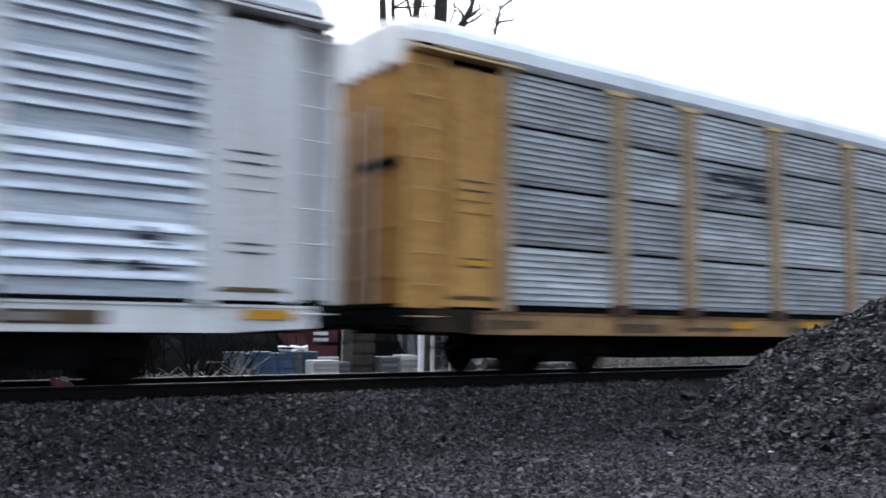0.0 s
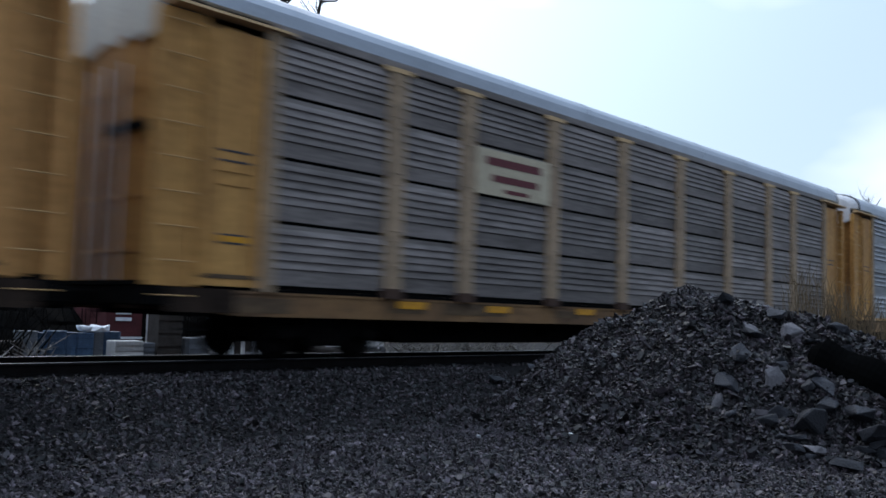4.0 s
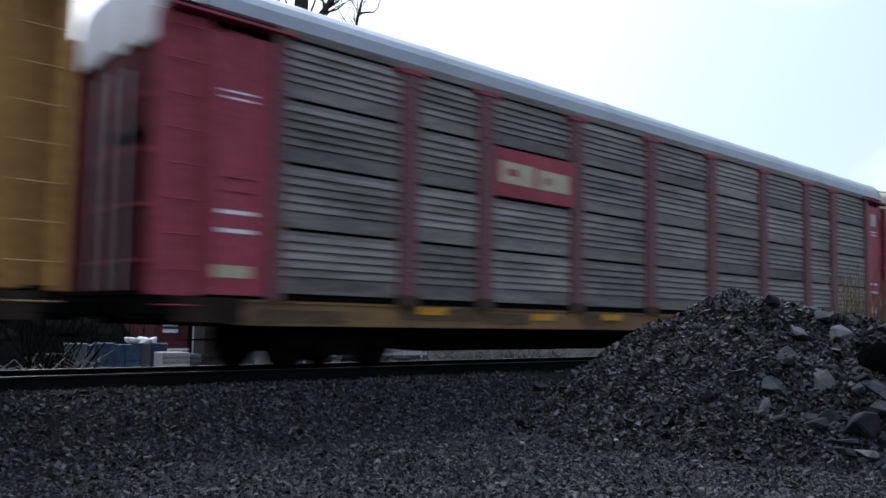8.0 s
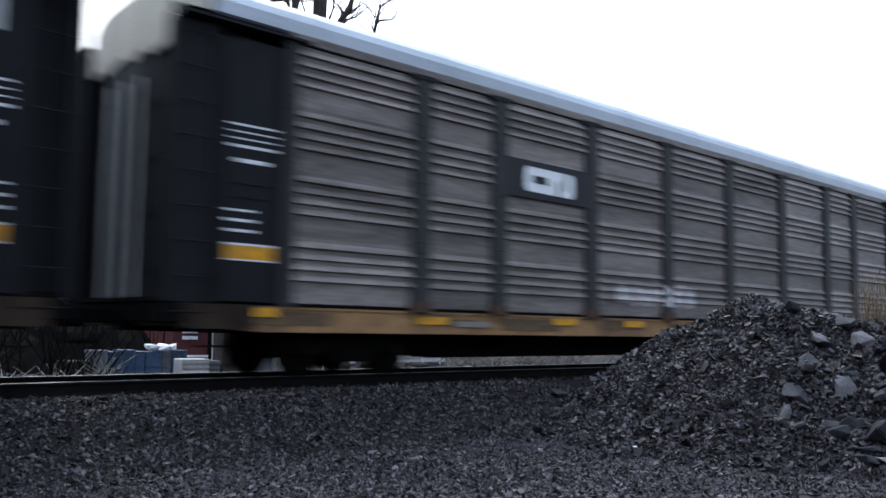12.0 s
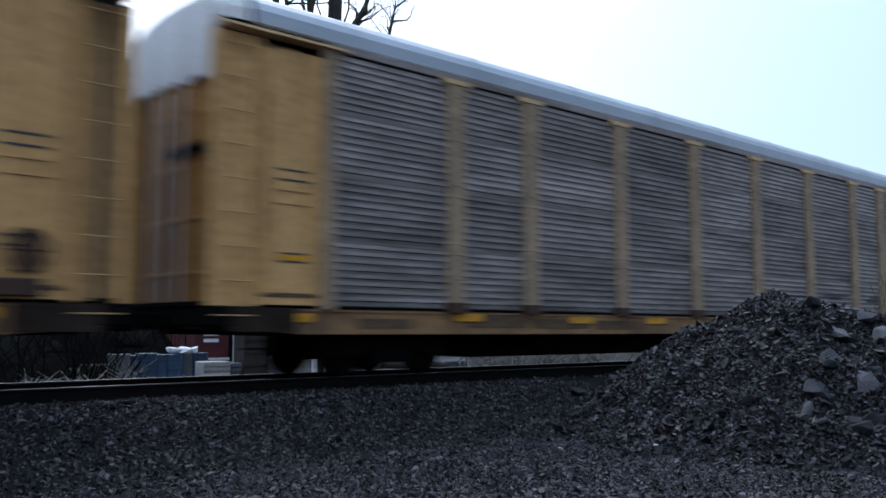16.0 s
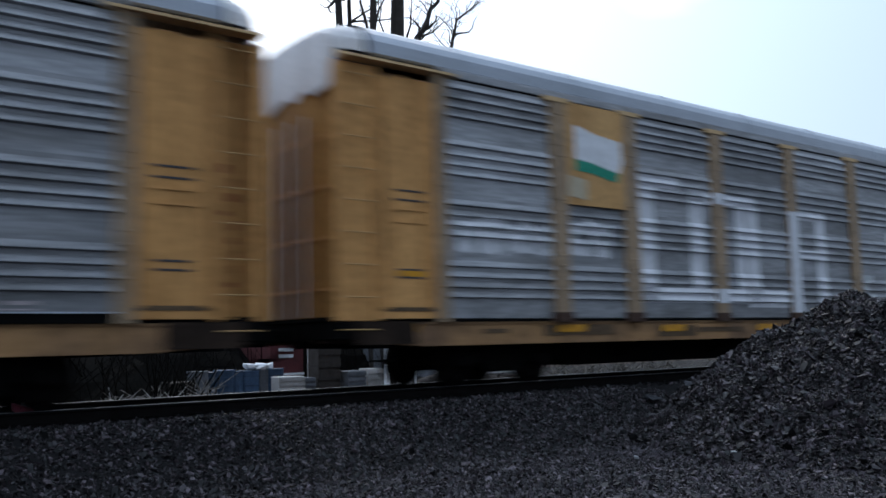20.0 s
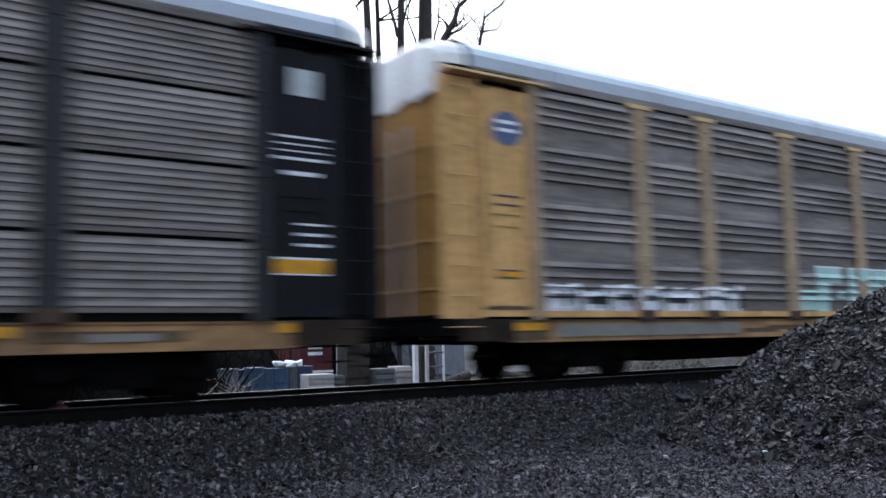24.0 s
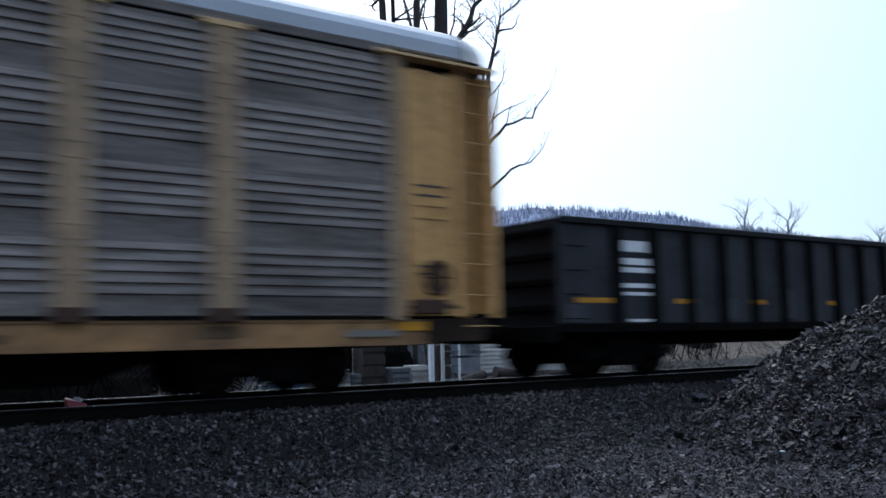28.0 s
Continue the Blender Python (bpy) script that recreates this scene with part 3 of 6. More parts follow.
def autorack(spec):
    """An enclosed car carrier: posts, ribbed side sheets, end panels, doors, arched roof on a flat-car frame."""
    car = tagged(new(spec["name"]), spec["label"], "railway car", "train of car carriers")
    body, post, sheet = M[spec["body"]], M[spec["post"]], M[spec["sheet"]]
    gap = 0.055 if spec["seams"] else 0.0
    underframe(car, M[spec["sill"]])
    for s in (-1, 1):
        wall = new("side_wall")
        wall.parent = car
        for b, (x0, x1) in enumerate(BAYS):
            w = round(x1 - x0, 2)
            for z0, z1 in zip(ROWS, ROWS[1:]):
                me = shared(("panel", spec["rib"], w, z0, spec["sheet"], gap), lambda: panel_mesh(spec["rib"], w, z0, z1, sheet, gap))
                o = part("side_panel", me, None, wall)
                o.matrix_basis = pose((x0 + x1) / 2, s * SIDE, 0, 0, 0, 0 if s < 0 else 180)
        for x in (-EDGE, *POSTS, EDGE):
            ends = abs(x) == EDGE
            w = 0.12 if ends else POST_HALF
            me = shared(("post", ends, spec["post"]), lambda: post_geo(w).mesh("post", post))
            o = part("post", me, None, wall)
            o.matrix_basis = pose(x, s * SIDE, 0, 0, 0, 0 if s < 0 else 180)
            if not ends:
                me = shared(("foot", spec["post"]), lambda: Geo().prism([(-0.24, 0.0), (-0.21, -0.11), (0.21, -0.11), (0.24, 0.0)], 0.985, 1.16, "z").mesh("post_foot", M["rust"]))
                f = part("post_foot", me, None, wall, "rusty post foot")
                f.matrix_basis = o.matrix_basis.copy()
                me = shared(("cap", spec["body"]), lambda: Geo().prism([(-0.33, 0.0), (-0.31, -0.10), (0.31, -0.10), (0.33, 0.0)], 4.985, 5.065, "z").mesh("post_cap", M["lintel_paint"] if spec["body"] in YELLOWS else body))
                f = part("post_cap", me, None, wall)
                f.matrix_basis = o.matrix_basis.copy()
        fascia = shared(("plate", spec["sheet"], s), lambda: Geo().box(-EDGE, EDGE, -0.030, 0.03, 5.055, 5.195, 0.01).mesh("fascia", M[spec["sheet"]]))
        o = part("fascia", fascia, None, wall)
        o.matrix_basis = pose(0, s * SIDE, 0)
        # black strip put in for the shadow line below the fascia
        part("fascia_gap", shared(("fgap", s), lambda: Geo().box(-EDGE, EDGE, -0.014, 0.02, 5.030, 5.054).mesh("fascia_gap", M["black_iron"])), None, wall).matrix_basis = pose(0, s * SIDE, 0, 0, 0, 0 if s < 0 else 180)
        # added, unseen: a black sheet stops daylight showing through both walls' seams
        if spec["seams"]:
            part("liner", shared(("liner", s), lambda: Geo().box(-EDGE, EDGE, 0.034, 0.046, 1.052, 5.05).mesh("liner", M["black_iron"])), None, wall, "added dark sheet that keeps daylight out of the seams").matrix_basis = pose(0, s * SIDE, 0, 0, 0, 0 if s < 0 else 180)
        # the black strips are a shadow band put in between sheets and sill
        rails = {"pale": (("lower_rail", 1.004, 1.125, 0.060, "black_iron"), ("rail_lip", 1.125, 1.145, 0.072, "galv_light")),
                 "painted": (("lower_rail", 1.004, 1.040, 0.060, "black_iron"), ("rail_lip", 1.040, 1.150, 0.070, "yellow"))}
        for name, z0, z1, out, mat in rails.get(spec.get("lip"), (("lower_rail", 1.004, 1.045, 0.030, "black_iron"),)):
            me = shared((name, s, mat, z1), lambda: Geo().box(-EDGE, EDGE, -out, 0.02, z0, z1).mesh(name, M[mat]))
            part(name, me, None, wall).matrix_basis = pose(0, s * SIDE, 0, 0, 0, 0 if s < 0 else 180)
        for e in (-1, 1):
            me = shared(("endpanel", e, s, spec["body"]), lambda: end_panel(e, s).mesh("end_panel", body))
            part("end_panel", me, None, wall)
            for k, piece in enumerate(corner(e, s)):
                name = ("corner_sheet", "inner_post", "outer_post")[k]
                me = shared((name, e, s, spec["body"]), lambda: piece.mesh(name, body))
                part(name, me, None, wall)
            if e > 0 and s < 0 and spec.get("brake"):
                part("hand_brake", shared("handbrake", hand_brake), None, wall, "rusty hand brake wheel")
            me = shared(("lintel", e, s, spec["body"]), lambda: lintel(e, s).mesh("lintel", M["lintel_paint"] if spec["body"] in YELLOWS else body))
            part("lintel", me, None, wall)
            for k in range(9):
                me = shared(("rung", e, s, spec["body"]), lambda: rung(e, s).mesh("rung", M["rung"] if spec["body"] in YELLOWS else body))
                o = part("rung", me, None, wall)
                o.location = (0, 0, 0.89 + 0.49 * k)
    # ends
    for e in (-1, 1):
        end = new("end_wall")
        end.parent = car
        for s in (-1, 1):
            part("end_door", shared(("door", e, s, spec.get("door", "shaded_door_paint" if spec["body"] in YELLOWS else spec["body"])), lambda: end_door(e, s).mesh("end_door", M[spec.get("door", "shaded_door_paint" if spec["body"] in YELLOWS else spec["body"])])), None, end)
            for z in (1.5, 2.3, 3.1, 3.9):
                part("door_rib", shared(("drib", e, s, z, spec["body"]), lambda: door_rib(e, s, z).mesh("door_rib", body)), None, end)
        part("hood", shared(("hood", e, spec["hood"], spec.get("low", 4.66)), lambda: hood(e, spec.get("low", 4.66)).mesh("hood", M[spec["hood"]])), None, end, "pale painted hood above the end doors")
        if spec.get("slot"):
            part("door_slot", shared(("slot", e), lambda: Geo().box(min(e * 13.56, e * 13.63), max(e * 13.56, e * 13.63), -1.15, 0.1, 3.26, 3.42, 0.01).mesh("door_slot", M["black_iron"])), None, end, "dark slot in the end door")
        part("door_track", shared(("track", e), lambda: Geo().box(min(e * 13.3, e * 13.72), max(e * 13.3, e * 13.72), -1.40, 1.40, 1.03, 1.09).mesh("door_track", M["black_iron"])), None, end)
        for y in (-0.5, 0.0, 0.5):
            part("lock_rod", shared(("rod", e, y), lambda: Geo().cyl((e * 13.66, y, 1.1), (e * 13.66, y, 4.3), 0.02, n=6).mesh("lock_rod", body)), None, end)
    top = spec.get("roof", "roof")
    roof = part("roof", shared(("roof", top), lambda: roof_mesh(M[top])), None, car, "arched galvanised steel roof")
    for i in range(9):
        part("roof_seam", shared(("seam", i, top), lambda: roof_seam(-11.2 + 2.8 * i, M[top])), None, roof)
    if top == "roof":
        for e in (-1, 1):
            part("roof_rim", shared(("rim", e), lambda: roof_rim(e)), None, roof, "dark strip standing in for the shadowed edge at the roof's end")
    return car


def post_geo(w):
    """A folded steel post with narrow raised bolt strips across its face."""
    levels = [(1.0, 0.0)]
    for z in (1.55, 1.98, 2.16, 2.98, 3.18, 3.98, 4.18, 4.75):
        levels += [(z - 0.003, 0.0), (z, 0.006), (z + 0.03, 0.006), (z + 0.033, 0.0)]
    levels.append((5.04, 0.0))
    v = [(x, y - (out if y < -0.06 else 0.0), z) for z, out in levels for x, y in ((-w, 0.05), (-w, -0.050), (-w + 0.03, -0.085), (w - 0.03, -0.085), (w, -0.050), (w, 0.05))]
    f = [(k * 6 + i, k * 6 + (i + 1) % 6, k * 6 + 6 + (i + 1) % 6, k * 6 + 6 + i) for k in range(len(levels) - 1) for i in range(6)]
    top = 6 * (len(levels) - 1)
    return Geo().add(v, f + [tuple(range(5, -1, -1)), tuple(range(top, top + 6))])


def end_panel(e, s):
    a, b = sorted((e * (EDGE + 0.10), e * 12.92))
    y = s * (SIDE + 0.02)
    r = random.Random(17 + e)
    rag = [(b + (a - b) * k / 9, 4.92 + r.uniform(-0.09, 0.06)) for k in range(10)]
    g = Geo().prism([(a, 1.055), (b, 1.055)] + rag, y - s * 0.06, y, "y")
    for x in (a + 0.10, b - 0.10):
        g.box(x - 0.03, x + 0.03, min(y, y + s * 0.03), max(y, y + s * 0.03), 1.2, 4.72)
    for z in (2.55, 2.75):
        g.box(a + 0.25, b - 0.25, min(y, y + s * 0.02), max(y, y + s * 0.02), z, z + 0.03)
    return g


def corner(e, s):
    """Set-back corner column with the climbing rungs."""
    a, b = sorted((e * 12.98, e * HALF))
    y = s * (SIDE - (0.22 if e > 0 else 0.03))
    o = s * (SIDE + 0.015)
    inner, outer = sorted((e * 12.93, e * 13.02))
    c, d = sorted((e * 13.56, e * HALF))
    return [Geo().box(a, b, min(y, y - s * 0.05), max(y, y - s * 0.05), 1.02, 5.0, 0.006),
            Geo().box(inner, outer, min(o, o - s * 0.15), max(o, o - s * 0.15), 1.02, 5.0, 0.01),
            Geo().box(c, d, min(o, o - s * 0.15), max(o, o - s * 0.15), 1.02, 4.95, 0.01)]


def hand_brake():
    g = Geo()
    y = -SIDE - 0.10
    n = 18
    ring = [(12.42 + 0.25 * math.cos(2 * math.pi * k / n), y, 1.64 + 0.25 * math.sin(2 * math.pi * k / n)) for k in range(n)]
    for k in range(n):
        g.cyl(ring[k], ring[(k + 1) % n], 0.024, n=6)
    for k in range(0, n, 3):
        g.cyl((12.42, y, 1.64), ring[k], 0.016, n=6)
    g.box(12.30, 12.58, -SIDE - 0.09, -SIDE - 0.02, 1.38, 1.86, 0.02)
    g.box(11.95, 12.62, -SIDE - 0.11, -SIDE - 0.02, 1.08, 1.30, 0.02)
    return g.mesh("hand_brake", M["rust"])


def rung(e, s):
    a, b = sorted((e * 13.02, e * 13.58))
    y = s * (SIDE + 0.035)
    g = Geo().cyl((a, y, 0), (b, y, 0), 0.010, n=6)
    for x in (a - 0.02, b + 0.02):
        g.cyl((x, y, 0), (x, s * (SIDE - 0.02), 0), 0.010, n=5)
    return g


def lintel(e, s):
    a, b = sorted((e * (EDGE - 0.30), e * (HALF - 0.06)))
    y = s * SIDE
    out = s * 0.14
    prof = [(y - s * 0.05, 5.16), (y + out, 5.085), (y + out, 5.045), (y - s * 0.05, 5.02)]
    return Geo().prism(prof, a, b)


def end_door(e, s):
    """One folding leaf of the end door, bowed outwards."""
    g = Geo()
    outer = door_curve(e, s)
    inner = [(x - e * 0.05, y) for x, y in reversed(outer)]
    g.prism(outer + inner, 1.09, 5.0, "z")
    return g


def door_curve(e, s, n=6):
    return [(e * (13.60 - 0.22 * (i / n) ** 2.2), s * 1.42 * i / n) for i in range(n + 1)]


def door_rib(e, s, z):
    outer = door_curve(e, s)
    return Geo().prism([(x + e * 0.02, y) for x, y in outer] + [(x - e * 0.01, y) for x, y in reversed(outer)], z, z + 0.05, "z")


def hood(e, low):
    """Rounded sheet that closes the end above the doors up to the roof, its lower edge torn."""
    r = random.Random(int(low * 100) + e)
    torn = [(1.34 - 2.68 * i / 16, low + r.uniform(-0.10, 0.08)) for i in range(17)]
    rings = []
    for x, drop, k in ((13.02, 0.035, 0.975), (13.36, 0.05, 0.97), (13.54, 0.12, 0.935), (13.62, 0.22, 0.88)):
        rings.append([(e * x, y * k, z) for y, z in roof_profile(drop)])
    n = len(rings[0])
    g = Geo()
    g.add([p for ring in rings for p in ring], [(i * n + j, i * n + j + 1, (i + 1) * n + j + 1, (i + 1) * n + j) for i in range(len(rings) - 1) for j in range(n - 1)])
    g.prism([(y, z) for _, y, z in rings[-1]] + torn, e * 13.60, e * 13.63)
    return g


def roof_mesh(mat):
    outer = roof_profile()
    inner = [(y * 0.97, z - 0.03) for y, z in reversed(outer)]
    return Geo().prism(outer + inner, -13.08, 13.08).mesh("roof", mat)


def roof_rim(e):
    outer = [(y * 1.004, z + 0.008) for y, z in roof_profile()]
    inner = [(y * 0.95, z - 0.06) for y, z in reversed(roof_profile())]
    return Geo().prism(outer + inner, e * 13.083, e * 13.125).mesh("roof_rim", M["rim_shade"])


def roof_seam(x, mat):
    outer = [(y * 1.003, z + 0.006) for y, z in roof_profile()]
    inner = [(y * 0.98, z - 0.02) for y, z in reversed(roof_profile())]
    return Geo().prism(outer + inner, x - 0.04, x + 0.04).mesh("roof_seam", mat)


CARS = [
    dict(body="white_paint", post="white_paint", sheet="galv_light", sill="white_paint", rib="wide", seams=False, hood="white_paint", roof="roof_pale", label="white and bare-metal covered car carrier wagon with bold ribs"),
    dict(body="amber", post="post_paint", sheet="galv", sill="sill_paint", rib="fine", seams=True, hood="white_paint", slot=True, brake=True, roof="roof_pale", low=4.92, label="yellow covered car carrier wagon with grey ribbed sides"),
    dict(lip="pale", body="orange", post="post_paint", sheet="galv", sill="sill_paint", rib="grouped", seams=False, hood="white_paint", label="yellow covered car carrier wagon with blue scrawl on its side"),
    dict(body="amber", post="post_paint", sheet="galv_dark", sill="sill_paint", rib="even", seams=True, hood="cream", slot=True, label="yellow covered car carrier wagon with a pale patch on its side"),
    dict(body="amber", post="post_paint", sheet="galv", sill="sill_paint", rib="grouped", seams=False, lip="painted", hood="white_paint", label="yellow covered car carrier wagon with a tricolour flag plate"),
    dict(body="red", post="red_dull", sheet="galv_brown", sill="sill_paint", rib="even", seams=True, hood="white_paint", slot=True, door="shaded_red_door", label="red covered car carrier wagon with a red name board"),
    dict(body="black_paint", post="black_post", sheet="galv_dark", sill="sill_paint", rib="grouped", seams=False, hood="cream", label="black covered car carrier wagon with white and blue graffiti"),
    dict(body="black_paint", post="black_post", sheet="galv_dark", sill="sill_paint", rib="grouped", seams=False, hood="cream", label="black covered car carrier wagon with brown-grey ribbed sides"),
    dict(body="yellow", post="post_paint", sheet="galv_dark", sill="sill_paint", rib="grouped", seams=False, hood="hood_grey", door="shaded_door_grey", brake=True, label="yellow covered car carrier wagon with blue and gold graffiti"),
    dict(body="yellow", post="post_paint", sheet="galv_brown", sill="sill_paint", rib="fine", seams=False, hood="white_paint", slot=True, brake=True, low=4.42, label="yellow covered car carrier wagon with plain weathered sides"),
    dict(lip="pale", body="orange", post="post_paint", sheet="galv", sill="sill_paint", rib="grouped", seams=False, hood="white_paint", label="yellow covered car carrier wagon with a red square sign"),
    dict(body="orange", post="post_paint", sheet="galv", sill="sill_paint", rib="grouped", seams=False, hood="white_paint", label="yellow covered car carrier wagon with large white graffiti letters"),
    dict(body="black_paint", post="black_post", sheet="galv_dark", sill="sill_paint", rib="fine", seams=True, hood="white_paint", label="black covered car carrier wagon with seamed grey sides"),
    dict(body="yellow", post="post_paint", sheet="galv_dark", sill="sill_paint", rib="grouped", seams=False, lip="painted", hood="white_paint", low=4.72, label="yellow covered car carrier wagon with turquoise graffiti"),
    dict(body="yellow", post="post_paint", sheet="galv_dark", sill="sill_paint", rib="even", seams=False, hood="white_paint", slot=True, brake=True, low=4.72, label="yellow covered car carrier wagon with a white tag on its side"),
]
TRAIN = []
for spec in CARS:
    spec["name"] = "car_carrier_wagon"
    TRAIN.append(autorack(spec))


# ---- paint on the wagons: signs, stripes, graffiti ----
def flat(name, colour, rough=0.6):
    return material(name, colour, tuple(c * 0.72 for c in colour), rough, 0, 5.0, 40.0, 0.03, 0.35)


for key, colour in dict(p_white=(0.74, 0.74, 0.76), p_pale=(0.44, 0.45, 0.46), p_blue=(0.15, 0.23, 0.40), p_sky=(0.075, 0.24, 0.38), p_ice=(0.45, 0.52, 0.62), p_gold=(0.54, 0.295, 0.055),
                        p_green=(0.02, 0.26, 0.17), p_pink=(0.55, 0.06, 0.17), p_red=(0.21, 0.012, 0.025), p_turq=(0.38, 0.55, 0.52), p_spray=(0.66, 0.66, 0.69), p_violet=(0.46, 0.46, 0.60), p_black=(0.022, 0.022, 0.026),
                        p_maroon=(0.13, 0.035, 0.04), p_rose=(0.40, 0.34, 0.345), p_cream=(0.50, 0.42, 0.30), p_smudge=(0.055, 0.055, 0.065), p_badge=(0.09, 0.12, 0.21), p_blush=(0.16, 0.098, 0.103), p_rust=(0.30, 0.085, 0.045), p_moss=(0.060, 0.085, 0.080), p_seam=(0.20, 0.18, 0.16), p_ash=(0.25, 0.265, 0.28)).items():
    M[key] = flat(key, colour)


def side_profile(style, gap, z0, z1):
    """The near side's face between two heights: (out, z) along sill and ribbed rows."""
    pts = []
    if z0 < 1.0:
        pts += [(0.022, z0), (0.022, min(z1, 0.998))]
    for a, b in zip(ROWS, ROWS[1:]):
        lo, hi = max(a, z0), min(b, z1)
        if hi <= lo:
            continue
        prof = ribs(style, a + gap, b)
        zs = [z for _, z in prof]
        os_ = [o for o, _ in prof]
        cut = [lo] + [z for z in zs if lo < z < hi] + [hi]
        pts += [(float(np.interp(z, zs, os_)), z) for z in cut]
    return pts


def paint(car, spec, name, boxes, mat, label="", lift=0.0065, over_posts=True):
    """Paint on the side that the camera sees; it follows ribs, posts and sill."""
    g = Geo()
    gap = 0.055 if spec["seams"] else 0.0
    for x0, x1, z0, z1 in boxes:
        cuts = sorted({x0, x1, *(c for p in POSTS for c in (p - POST_HALF, p + POST_HALF) if x0 < c < x1)})
        for a, b in zip(cuts, cuts[1:]):
            mid = (a + b) / 2
            onpost = any(abs(mid - p) < POST_HALF for p in POSTS)
            if onpost and not over_posts:
                continue
            if onpost:
                prof = [(0.022, z0), (0.022, min(z1, 0.985))] if z0 < 0.985 else []
                if z1 > 1.17:
                    prof += [(0.085, max(z0, 1.17)), (0.085, min(z1, 4.98))]
            else:
                prof = side_profile(spec["rib"], gap, z0, z1)
            for (o0, s0), (o1, s1) in zip(prof, prof[1:]):
                if s1 - s0 < 1e-4:
                    continue
                y0, y1 = -SIDE - o0 - lift, -SIDE - o1 - lift
                g.add([(a, y0, s0), (b, y0, s0), (b, y1, s1), (a, y1, s1)], [(0, 1, 2, 3)])
    me = bpy.data.meshes.new(name)
    me.from_pydata(g.v, [], g.f)
    me.materials.append(M[mat])
    ob = new(name, me)
    ob.parent = car
    if label:
        ob["label"] = label
    else:
        ob["kind"] = "stuff"
    return ob


def bar(x0, z0, x1, z1, w, n=10):
    """A slanting stroke as a stair of short boxes."""
    out = []
    for i in range(n):
        a, b = i / n, (i + 1) / n
        xa, za, xb, zb = x0 + (x1 - x0) * a, z0 + (z1 - z0) * a, x0 + (x1 - x0) * b, z0 + (z1 - z0) * b
        out.append((min(xa, xb) - w / 2, max(xa, xb) + w / 2, min(za, zb), max(za, zb)))
    return out


def scrawl(car, spec, x0, x1, z0, z1, fill, line, seed, letter=0.85, shade=None):
    """Puffy unreadable graffiti: blocks with ragged tops, strokes over them."""
    r = random.Random(seed)
    blocks, strokes, shades = [], [], []
    x = x0
    while x < x1 - 0.2:
        w = min(letter * r.uniform(0.75, 1.3), x1 - x)
        top = z1 - r.uniform(0, 0.16) * (z1 - z0)
        low = z0 + r.uniform(0, 0.10) * (z1 - z0)
        n = 5
        for k in range(n):
            a, b = x + w * k / n, x + w * (k + 1) / n - (0.05 if k == n - 1 else 0)
            blocks.append((a, b, low + r.uniform(0, 0.06), top - r.uniform(0, 0.14)))
        h = top - low
        cx = x + w * 0.5
        strokes.append((cx - 0.05, cx + 0.06, low + h * 0.25, low + h * r.uniform(0.55, 0.85)))
        strokes.append((x + 0.04, x + w * 0.7, low + h * r.uniform(0.35, 0.6), low + h * r.uniform(0.62, 0.68)))
        strokes += bar(x + w * 0.85, low + 0.05, x + w * r.uniform(0.5, 0.95), top - 0.1, 0.07, 6)
        shades.append((x + w * 0.15, x + w * 0.8, low + 0.02, low + h * 0.22))
        x += w
    paint(car, spec, "graffiti_fill", blocks, fill, lift=0.004)
    paint(car, spec, "graffiti_line", strokes, line, lift=0.007)
    if shade:
        paint(car, spec, "graffiti_shade", shades, shade, lift=0.006)


def plate(car, name, x0, x1, z0, z1, mat, label="", out=0.062, thick=0.02):
    return part(name, Geo().box(x0, x1, -SIDE - out - thick, -SIDE - out, z0, z1, 0.004), M[mat], car, label)


def film(car, name, polys, mat, out, label=""):
    """Thin painted outlines (x, z) on a plate."""
    for poly in polys:
        part(name, Geo().prism(poly, -SIDE - out, -SIDE - out + 0.004, "y"), M[mat], car, label)


def lines_on_end(car, e, rows, mat, name="lettering_bar"):
    """Unreadable stencilled lines on the end panel."""
    for x0, x1, z0, z1 in rows:
        a, b = sorted((e * x0, e * x1))
        part(name, shared((name, mat, e, x0, x1, z0), lambda: Geo().box(a, b, -SIDE - 0.028, -SIDE - 0.021, z0, z1).mesh(name, M[mat])), None, car)


def blur_dots(car, spec, x0, x1, z0, z1, mat, seed, n=14, w=(0.3, 1.0), h=0.05):
    r = random.Random(seed)
    boxes = []
    for _ in range(n):
        a = r.uniform(x0, x1 - w[0])
        z = r.uniform(z0, z1 - h)
        boxes.append((a, min(x1, a + r.uniform(*w)), z, z + h * r.uniform(0.6, 1.6)))
    paint(car, spec, "paint_scuff", boxes, mat, over_posts=False)


